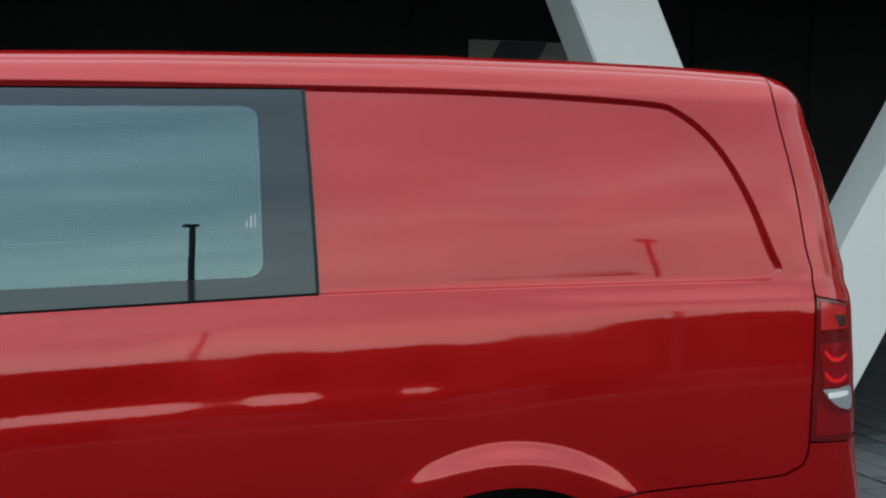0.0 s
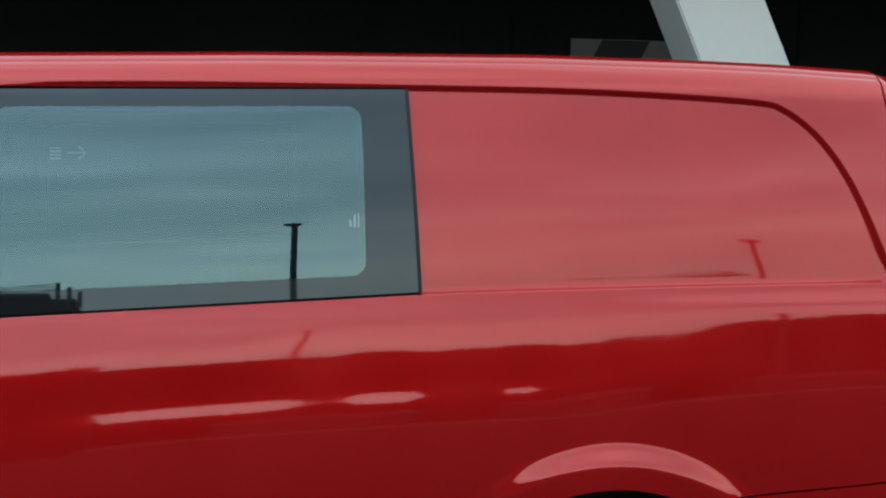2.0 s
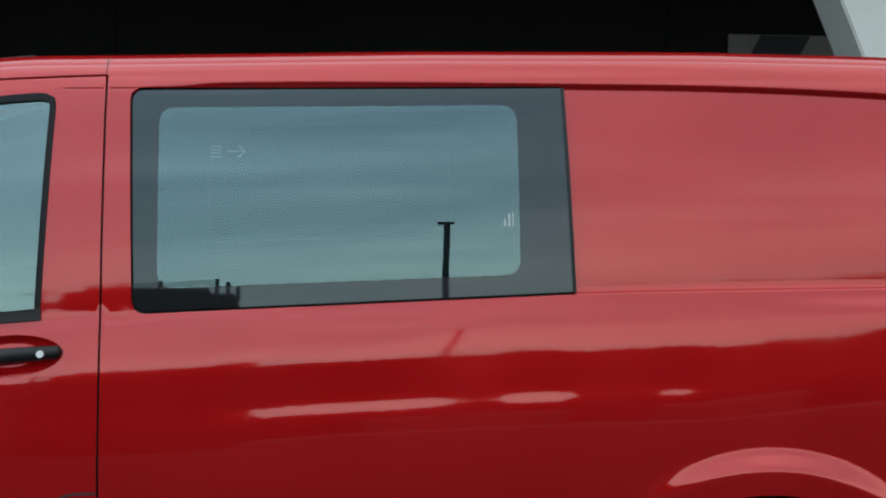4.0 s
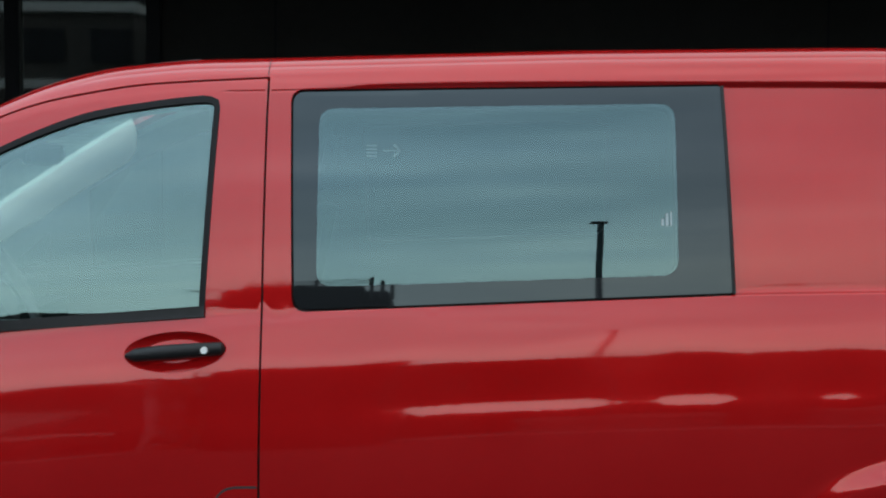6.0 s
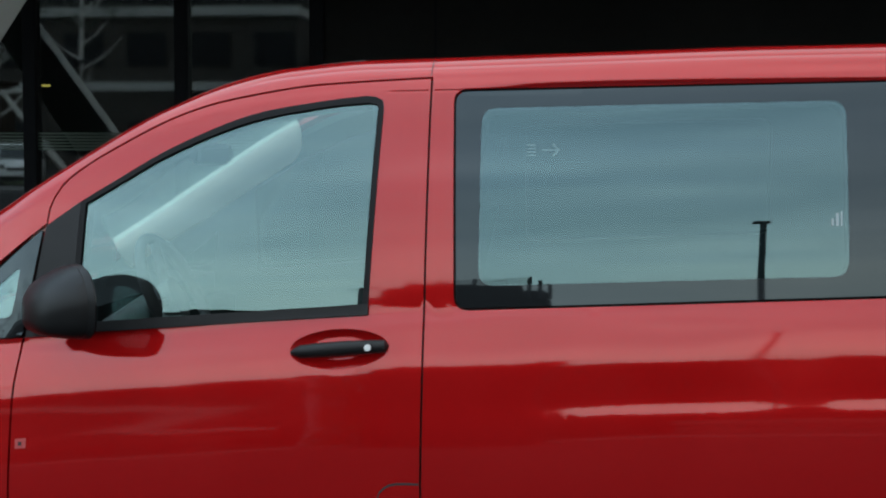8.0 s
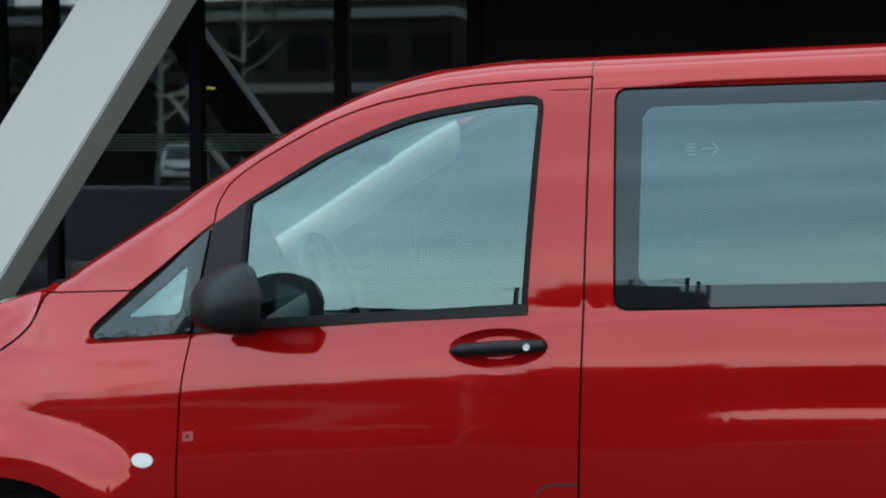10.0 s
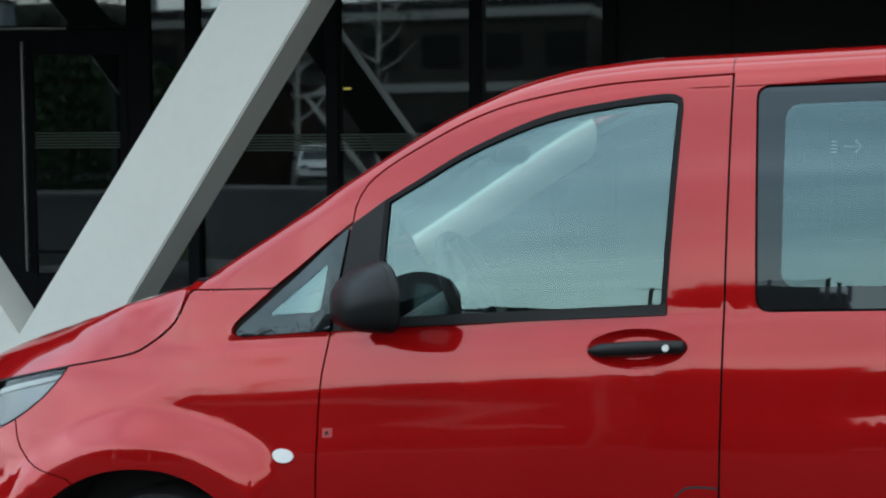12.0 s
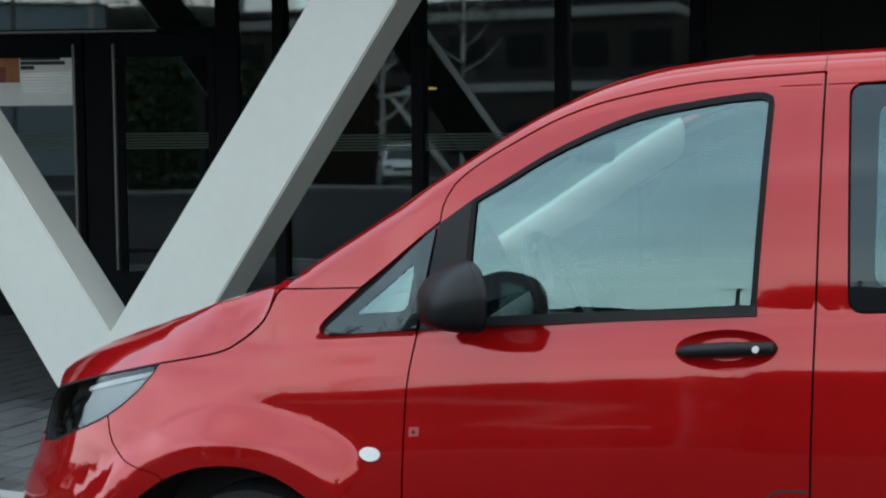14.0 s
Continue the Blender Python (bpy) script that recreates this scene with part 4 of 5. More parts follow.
def wing_mirror(flip):
    """Rounded housing with a black inner rim and mirror glass, on a short arm."""
    s, y0 = (1, 0.0) if not flip else (-1, WIDTH)
    door = [o for o in van.children if o.name.startswith("front_door")][1 if flip else 0]
    mir = tagged(new("wing_mirror"), "black plastic wing mirror")
    mir.parent = van
    cy, cz, shift = y0 + s * -0.092, 1.246 - (0.15 if flip else 0), -0.28 if flip else 0.0

    def hoop(bm, x, w, h, dz=0.0, fall=5.0):
        out = []
        for a in np.linspace(0, 6.2832, 36, endpoint=False):
            c, d = math.cos(a), math.sin(a)
            c, d = math.copysign(abs(c) ** 0.7, c), math.copysign(abs(d) ** (0.7 if d > 0 else 0.45), d)
            # the upper edge falls away outwards in a long curve
            rise = abs(d) ** 0.35 * math.sqrt(max(0.0, 1 - ((c + 1) / 2) ** fall)) if d > 0 else 0.97 * d
            out.append(bm.verts.new((x + shift + 0.097 * c * (w / 0.1), cy - s * w * c, cz + dz + h * rise)))
        return out

    def skin_rings(bm, rings):
        for a, b in zip(rings, rings[1:]):
            for k in range(36):
                bm.faces.new((a[k], a[(k + 1) % 36], b[(k + 1) % 36], b[k]))

    bm = bmesh.new()
    rings = [hoop(bm, x, w, h, dz) for x, w, h, dz in ((-0.941, 0.010, 0.0144, -0.0284), (-0.936, 0.032, 0.0293, -0.0283), (-0.926, 0.046, 0.0447, -0.0247), (-0.908, 0.054, 0.0612, -0.0162), (-0.880, 0.058, 0.0739, -0.0079), (-0.850, 0.060, 0.0830, -0.001), (-0.824, 0.060, 0.0885, 0.0042), (-0.820, 0.0585, 0.0865, 0.0042), (-0.816, 0.060, 0.0889, 0.0045), (-0.803, 0.0595, 0.0899, 0.0061))]
    skin_rings(bm, rings)
    bm.faces.new(rings[0])
    part("housing", bm, HOUSING, mir, "black mirror housing", True)
    rim = bmesh.new()
    skin_rings(rim, [hoop(rim, x, w, h, 0.006, fall) for x, w, h, fall in ((-0.803, 0.059, 0.0895, 5.0), (-0.797, 0.056, 0.086, 4.5), (-0.800, 0.044, 0.064, 2.0), (-0.815, 0.038, 0.054, 2.0))])
    part("mirror_rim", rim, RIM_BLACK, mir, "glossy black rim", True)
    pane = bmesh.new()
    pane.faces.new(hoop(pane, -0.811, 0.041, 0.057, 0.006, 2.0))
    part("mirror_glass", pane, MIRROR, mir, "mirror glass")
    part("mirror_arm", box(-0.955, y0 + min(s * -0.065, s * 0.07), 1.160, -0.86, y0 + max(s * -0.065, s * 0.07), 1.192, 0.015), TRIM, mir, "black mirror arm")


HOUSING = plain("black_housing_plastic", (0.006, 0.0062, 0.0066), 0.33, spec=0.26, vary=0.2, scale=12, bump=0.12, bump_scale=900)
RIM_BLACK = plain("gloss_black_rim", (0.004, 0.004, 0.0045), 0.25, spec=0.3)
MIRROR = plain("mirror_silver", (0.40, 0.42, 0.43), 0.01, 1.0, 0.02)
for side in (False, True):
    door_handle(side)
    wing_mirror(side)


# cabin
def seat(y):
    ob = tagged(new("seat"), "grey cloth front seat")
    ob.parent = van
    part("seat_cushion", box(-0.62, y - 0.25, 0.78, -0.10, y + 0.25, 0.95, 0.05), SEAT, ob, smooth=True)
    back = box(-0.07, -0.24, 0.0, 0.07, 0.24, 0.60, 0.05)
    bmesh.ops.transform(back, matrix=pose(-0.14, y, 0.90, 0, 12, 0), verts=back.verts)
    part("seat_back", back, SEAT, ob, smooth=True)
    head = box(-0.05, -0.13, 0.0, 0.05, 0.13, 0.19, 0.045)
    bmesh.ops.transform(head, matrix=pose(-0.0, y, 1.53, 0, 10, 0), verts=head.verts)
    part("head_rest", head, SEAT, ob, "grey head rest", True)


for y in (0.50, WIDTH - 0.50):
    seat(y)
dash = box(-1.45, 0.10, 0.85, -0.95, WIDTH - 0.10, 1.16, 0.08)
part("dashboard", dash, CABIN, van, "grey dashboard", True)
steer = bmesh.new()
m = pose(-0.765, 0.50, 1.20, 0, 64, 0)
pts = [m @ Vector((0.185 * math.cos(a), 0.185 * math.sin(a), 0)) for a in np.linspace(0, 6.2832, 33)]
tube(pts, 0.016, 10, steer, False)
for a in (0.2, 2.94, 4.71):
    tube([m @ Vector((0, 0, -0.02)), m @ Vector((0.18 * math.cos(a), 0.18 * math.sin(a), 0))], 0.014, 8, steer)
tube([m @ Vector((0, 0, 0.01)), m @ Vector((0, 0, -0.25))], [0.06, 0.03], 14, steer)
part("steering_wheel", steer, plain("mid_grey_rim", (0.06, 0.062, 0.064), 0.6, vary=0.1), van, "grey steering wheel", True)
mirror_in = box(-0.02, -0.11, -0.032, 0.02, 0.11, 0.032, 0.012)
tube([(-0.01, 0, 0.02), (-0.045, 0, 0.075)], [0.016, 0.022], 10, mirror_in)
bmesh.ops.transform(mirror_in, matrix=pose(-0.80, WIDTH / 2, 1.60, 0, 8, -12), verts=mirror_in.verts)
part("inside_mirror", mirror_in, CABIN, van, "grey inside mirror", True)
part("cargo_floor", box(-1.3, 0.12, 0.58, 2.45, WIDTH - 0.12, 0.62), CABIN, van, "grey load floor")
part("headliner", box(-0.35, 0.30, 1.80, 2.35, WIDTH - 0.30, 1.82), CABIN, van, "grey headliner")
PALE = plain("pale_grey_trim", (0.62, 0.57, 0.48), 0.7, vary=0.05, bump=0.1, bump_scale=300)
for flip in (False, True):
    rows = []
    for x in np.linspace(-1.40 if flip else -1.25, -0.67 if flip else -0.745, 36):
        z = float(roof_edge(x))
        y = float(skin([u_of(x)], [z - 0.006])[0][1])
        thin = math.sqrt(max(0.02, 1 - max(0.0, (x + (0.765 if flip else 0.89)) / (0.10 if flip else 0.145)) ** 2))
        dx, dz = (-0.038, -0.004) if flip else (0.0, 0.0)
        row = [(x + dx + 0.01 + 0.05 * q, y + (0.020 if flip else 0.012) + (0.026 if flip else 0.035) * math.sin(math.pi * q) - 0.06 * q, z + dz - 0.004 - (0.112 if flip else 0.10) * q) for q in np.linspace(0, thin, 9)]
        rows.append([(a, WIDTH - b if flip else b, c) for a, b, c in row])
    loft("pillar_trim", rows, PALE, "pale grey windscreen pillar trim")
for seam_side in (False, True):
    seam = [(-0.0035, 1.800)] + [(-0.0035, z) for z in np.linspace(1.81, 1.842, 5)]
    sheet("roof_seam", seam + [(u + 0.0022, z) for u, z in seam[::-1]], BLACK_GAP, van, off=0.0006, rim=0, step=0.01, label="dark seam in the roof rail", flip=seam_side)
# pale bars on the pane, painted as specular glints
GLINT = plain("pale_glint", (0.26, 0.31, 0.32), 0.5)
near_border = [o for o in van.children if o.name.startswith("window_border")][0]
for u, z, w, h in ((0.957, 1.452, 0.006, 0.016), (0.967, 1.458, 0.007, 0.030), (0.978, 1.460, 0.004, 0.034)):
    sheet("glass_mark", densify([(u, z - h / 2), (u + w, z - h / 2), (u + w, z + h / 2), (u, z + h / 2)], 0.01), GLINT, near_border, off=0.002, rim=0, pressed=False, label="small painted glint on the glass")
flap_arc = spline([(-0.108, 0.765), (-0.10, 0.795), (-0.075, 0.815), (-0.04, 0.819), (-0.004, 0.819)], 0.012)
flap = flap_arc + [(u + 0.001, z - 0.0058) for u, z in flap_arc[::-1]]
near_door = [o for o in van.children if o.name.startswith("front_door")][0]
sheet("flap_gap", flap, BLACK_GAP, near_door, off=0.0006, rim=0, label="dark filler flap gap")
sheet("wing_badge", densify([(-1.024, 0.868), (-0.996, 0.871), (-0.996, 0.895), (-1.024, 0.892)], 0.01), plain("pale_red_plastic", (0.36, 0.05, 0.05), 0.3), near_door, off=0.001, rim=0.001, label="small red plate")
sheet("badge_mark", densify([(-1.015, 0.876), (-1.006, 0.877), (-1.006, 0.886), (-1.015, 0.885)], 0.006), BLACK_GAP, near_door, off=0.0025, rim=0, step=0.01, label="small dark mark")


# ---- ground ----
FACADE_Y, COLUMN_Y = 8.2, 3.55
ground = mesh_of("ground", [(-900, -900, -0.03), (900, -900, -0.03), (900, 900, -0.03), (-900, 900, -0.03)], [(0, 1, 2, 3)], ASPHALT)
tagged(put("ground", ground), "dark grey asphalt reaching to the horizon", "ground", kind="structure")
bed = box(-14, 1.9, -0.06, 12, FACADE_Y, -0.012)
pavement = tagged(part("pavement", bed, plain("joint_sand", (0.06, 0.06, 0.058), 0.95), None), "grey concrete paving before the building", "pavement", kind="structure")


# ---- building ----
facade = tagged(new("building"), "black glazed building front behind white slanted columns", "building", kind="structure")
part("wall", box(-2.05, FACADE_Y, 0, 14, FACADE_Y + 0.2, 3.9), CLAD, facade, "black cladding")
for x in (-1.06, 3.47, 6.1, 7.3):
    part("cladding_joint", box(x - 0.012, FACADE_Y - 0.004, 0, x + 0.012, FACADE_Y + 0.01, 3.89), FRAME, facade)
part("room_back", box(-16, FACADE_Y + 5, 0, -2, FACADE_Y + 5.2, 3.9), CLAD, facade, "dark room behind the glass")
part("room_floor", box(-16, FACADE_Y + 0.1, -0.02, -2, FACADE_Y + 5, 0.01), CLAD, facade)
part("soffit", box(-18, 2.35, 3.9, 14, FACADE_Y + 5.2, 4.5), SOFFIT, facade, "dark soffit under the overhanging roof")
# added above the soffit, out of view, so the van's roof mirrors something dark
part("upper_wall", box(-18, 6.2, 4.5, 14, FACADE_Y + 5.2, 7.2), CLAD, facade, "unseen block added to darken the van roof's reflections")
for x in (-2.06, -3.23, -4.58, -6.0):
    part("mullion", box(x - 0.06, FACADE_Y - 0.05, 0, x + 0.06, FACADE_Y + 0.08, 3.9, 0.006), FRAME, facade)
for x0, x1 in ((-3.17, -2.12), (-4.52, -3.29), (-5.94, -4.64), (-6.46, -6.06)):
    part("glass_pane", box(x0, FACADE_Y + 0.01, 0.02, x1, FACADE_Y + 0.02, 3.9), FACADE_GLASS, facade)
# the entrance is turned towards the street at its far end
HINGE = (-6.58, FACADE_Y, 0)
TURN = pose(*HINGE, 0, 0, 18) @ Matrix.Translation(-Vector(HINGE))


def turned(ob):
    ob.matrix_basis = TURN
    return ob


for x, w in ((-6.571, 0.11), (-9.32, 0.07), (-10.6, 0.06), (-11.9, 0.06)):
    turned(part("mullion", box(x - w, FACADE_Y - 0.05, 0, x + w, FACADE_Y + 0.08, 3.9, 0.006), FRAME, facade))
turned(part("transom", box(-13.2, FACADE_Y - 0.04, 2.742, -6.69, FACADE_Y + 0.06, 2.784, 0.006), FRAME, facade))
turned(part("transom_sill", box(-13.2, FACADE_Y - 0.055, 2.744, -7.25, FACADE_Y - 0.041, 2.766, 0.003), DULL_STEEL, facade, "dull steel drip strip"))
turned(part("glass_pane", box(-9.25, FACADE_Y + 0.01, 2.784, -6.69, FACADE_Y + 0.02, 3.9), FACADE_GLASS, facade))
for x0, x1 in ((-10.54, -9.40), (-11.84, -10.67), (-13.2, -11.97)):
    turned(part("glass_pane", box(x0, FACADE_Y + 0.01, 0.02, x1, FACADE_Y + 0.02, 3.9), FACADE_GLASS, facade))
for x0, x1, p0, p1, hx in ((-9.24, -7.985, -9.14, -8.085, -8.045), (-7.965, -6.69, -7.585, -6.766, -7.655)):
    leaf = tagged(new("glass_door"), "black-framed glass door with a steel bar")
    leaf.parent = facade
    turned(leaf)
    for a in ((x0, 0.03, p0, 2.735), (p1, 0.03, x1, 2.735), (p0, 0.03, p1, 0.45), (p0, 2.512, p1, 2.735), (p0, 0.632, p1, 0.668)):
        part("frame_bar", box(a[0], FACADE_Y - 0.03, a[1], a[2], FACADE_Y + 0.03, a[3], 0.005), FRAME, leaf)
    for z0, z1 in ((0.45, 0.632), (0.668, 2.512)):
        part("door_pane", box(p0, FACADE_Y - 0.002, z0, p1, FACADE_Y + 0.006, z1), FACADE_GLASS, leaf)
    part("pull_bar", tube([(hx, FACADE_Y - 0.10, 0.47), (hx, FACADE_Y - 0.10, 2.63)], 0.018, 12), DULL_STEEL, leaf, "steel pull bar", True)
    for z in (0.62, 2.48):
        part("bar_bracket", tube([(hx, FACADE_Y - 0.10, z), (hx, FACADE_Y - 0.03, z)], 0.010, 8), DULL_STEEL, leaf)


def column(name, foot, top, w0, w1, depth=0.30, back=0.0):
    """A slanted white box column that narrows upwards."""
    bm = bmesh.new()
    (x0, z0), (x1, z1) = foot, top
    vs = [[bm.verts.new((x + dx, y, z)) for dx, y in ((-w / 2, COLUMN_Y + back), (w / 2, COLUMN_Y + back), (w / 2, COLUMN_Y + depth - back), (-w / 2, COLUMN_Y + depth - back))] for x, z, w in ((x0, z0, w0), (x1, z1, w1))]
    for k in range(4):
        bm.faces.new((vs[0][k], vs[0][(k + 1) % 4], vs[1][(k + 1) % 4], vs[1][k]))
    bm.faces.new(vs[0][::-1])
    bm.faces.new(vs[1])
    bmesh.ops.bevel(bm, geom=list(bm.edges), offset=0.009, segments=3, affect="EDGES")
    return tagged(part(name, bm, WHITE, smooth=True), "white-painted slanted steel column on paving", "column", "slanted columns")


column("column", (-4.663, -0.02), (-1.883, 3.9), 0.620, 0.502)
column("column", (-4.501, -0.02), (-7.346, 3.9), 0.675, 0.517, back=0.005)
column("column", (4.493, -0.02), (2.728, 3.9), 0.529, 0.483, 0.36)
column("column", (4.388, -0.02), (6.65, 3.9), 0.576, 0.603, 0.37, back=0.005)


# ---- across the street, behind the camera ----
tagged(part("far_pavement", box(-120, -32.6, -0.05, 90, -28.4, 0.09, 0.02), plain("worn_concrete", (0.10, 0.10, 0.098), 0.85, vary=0.3, scale=0.5, bump=0.3, bump_scale=40)), "grey concrete pavement across the street", "pavement", kind="structure")
tagged(part("verge", box(-120, -48, -0.05, -26.5, -38.2, 0.05), plain("verge_grass", (0.05, 0.075, 0.03), 0.9, vary=0.4, scale=0.8, bump=0.5, bump_scale=30)), "dark green grass verge", "grass", kind="structure")

lawn = bmesh.new()
plot = [(-9.4, 1.6), (-60, 1.6), (-60, -28.3), (-29.4, -28.3), (-18, -10)]
rings = [[lawn.verts.new((x, y, z)) for x, y in plot] for z in (-0.06, 0.0)]
lawn.faces.new(rings[1])
for k in range(len(plot)):
    n = (k + 1) % len(plot)
    lawn.faces.new((rings[0][k], rings[0][n], rings[1][n], rings[1][k]))
tagged(part("lawn", lawn, plain("lawn_grass", (0.030, 0.058, 0.018), 0.95, vary=0.4, scale=0.8, bump=0.5, bump_scale=30, spec=0.05)), "dark green lawn beside the street", "grass", kind="structure")


def lamp_post(x, y, h, arm, thick=1.0):
    ob = tagged(new("street_lamp"), "dark steel street lamp post", "street lamp", "street lamps")
    ob.matrix_basis = pose(x, y, -0.03)
    part("pole", tube([(0, 0, 0), (0, 0, h * 0.5), (0, 0, h)], [0.095 * thick, 0.09 * thick, 0.085 * thick], 12), POLE, ob, smooth=True)
    part("lamp_head", box(-arm, -0.2, h - 0.05, 0.7 * arm, 0.2, h + 0.12, 0.04), POLE, ob)


lamp_post(3.5, -30, 11.0, 0.27)
lamp_post(16.0, -30, 8.6, 0.7, 1.7)
utility = tagged(new("utility_pole"), "dark wooden utility pole with a cross arm", "pole")
utility.matrix_basis = pose(-13.2, -60, -0.03)
part("pole", tube([(0, 0, 0), (0.05, 0, 6), (0.1, 0, 11.4)], [0.16, 0.14, 0.11], 10), POLE, utility, smooth=True)
part("cross_arm", box(-0.75, -0.06, 11.0, 0.95, 0.06, 11.14, 0.02), POLE, utility)


def clump(verts, faces, x, y, z, r, rng):
    for _ in range(9):
        a, b = rng.uniform(0, 6.28), rng.uniform(-0.8, 1.0)
        d = r * rng.uniform(0.2, 1.0)
        c = (x + d * math.cos(a), y + d * math.sin(a) * 0.5, z + d * b)
        s = r * rng.uniform(0.25, 0.55)
        k = len(verts)
        verts += [tuple(q + rng.uniform(-s, s) for q in c) for _ in range(4)]
        faces += [(k, k + 1, k + 2), (k, k + 2, k + 3), (k, k + 3, k + 1), (k + 1, k + 3, k + 2)]


rng = random.Random(4)
verts, faces = [], []
side, leaves, hedge, needles = [], [], [], []
heights = []
for i in range(420):
    x = -60 + i * 0.64
    h = 14.2 + 0.6 * smooth01(np.array((x - 5) / 25)).item() + 0.3 * noise.noise(Vector((x * 0.03, 3.1, 0))) + 0.35 * noise.noise(Vector((x * 0.16, 7.7, 0)))
    # a few crowns stand above the rest
    h += 1.0 * math.exp(-((x - 32) / 1.7) ** 2) + 0.45 * math.exp(-((x - 42) / 1.9) ** 2) + 0.5 * math.exp(-((x - 23) / 2.6) ** 2)
    h -= 0.5 * smooth01(np.array((-6 - x) / 10)).item()
    heights.append((x, h))
    clump(verts, faces, x + rng.uniform(-0.4, 0.4), -93.5 + rng.uniform(-1, 1), h - 0.55, 0.4, rng)
    for z in np.arange(0.6, h - 1, 2.2):
        clump(verts, faces, x, -93.5 + rng.uniform(-1, 1), z, 1.2, rng)
# the bank that carries the trees
k = len(verts)
for x, h in heights:
    verts += [(x, -94.5, -0.03), (x, -95.5, h - 0.7)]
faces += [(k + 2 * i, k + 2 * i + 2, k + 2 * i + 3, k + 2 * i + 1) for i in range(len(heights) - 1)]
ridge = []
for i in range(90):
    y = -30 + i * 0.7
    h = 3.4 + 10.5 * smooth01(np.array((y + 7) / 5.0)).item() + 1.2 * noise.noise(Vector((y * 0.09, 1.7, 0))) + 1.6 * noise.noise(Vector((y * 0.4, 5.2, 0)))
    ridge.append((y, h))
    for z in np.arange(0.6, h, 1.5):
        clump(side, leaves, -49 + rng.uniform(-1, 1), y, z, 1.5, rng)
    # the east row is added out of view, to darken what the tail reflects
    for z in np.arange(0.6, h + 4.5 if y > -22 else 0, 1.7):
        clump(side, leaves, 42 + rng.uniform(-1, 1), y, z, 1.6, rng)
k = len(side)
for y, h in ridge:
    side += [(-50.6, y, -0.03), (-50.9, y, h - 0.8)]
leaves += [(k + 2 * i, k + 2 * i + 2, k + 2 * i + 3, k + 2 * i + 1) for i in range(len(ridge) - 1)]
tagged(put("street_trees", mesh_of("street_trees", side, leaves, LEAF)), "dark dense trees beside the street, the east row added for dark reflections", "trees", kind="stuff")
for i in range(60):
    x = -38.5 + 0.125 * i
    for z in np.arange(0.3, 5.4 + 0.8 * noise.noise(Vector((x * 0.6, 2.2, 0))), 0.6):
        clump(hedge, needles, x, -36 + rng.uniform(-0.3, 0.3), z, 0.45, rng)
for i in range(32):
    x = -8.4 + 0.125 * i
    for z in np.arange(0.3, 5.2 + 0.8 * noise.noise(Vector((x * 0.6, 2.2, 0))), 0.6):
        clump(hedge, needles, x, -33.4 + rng.uniform(-0.3, 0.3), z, 0.45, rng)
tagged(put("hedge", mesh_of("hedge", hedge, needles, HEDGE)), "tall green hedge across the street", "hedge", kind="stuff")
tagged(put("far_woods", mesh_of("far_woods", verts, faces, LEAF)), "dark far belt of trees", "trees", kind="stuff")



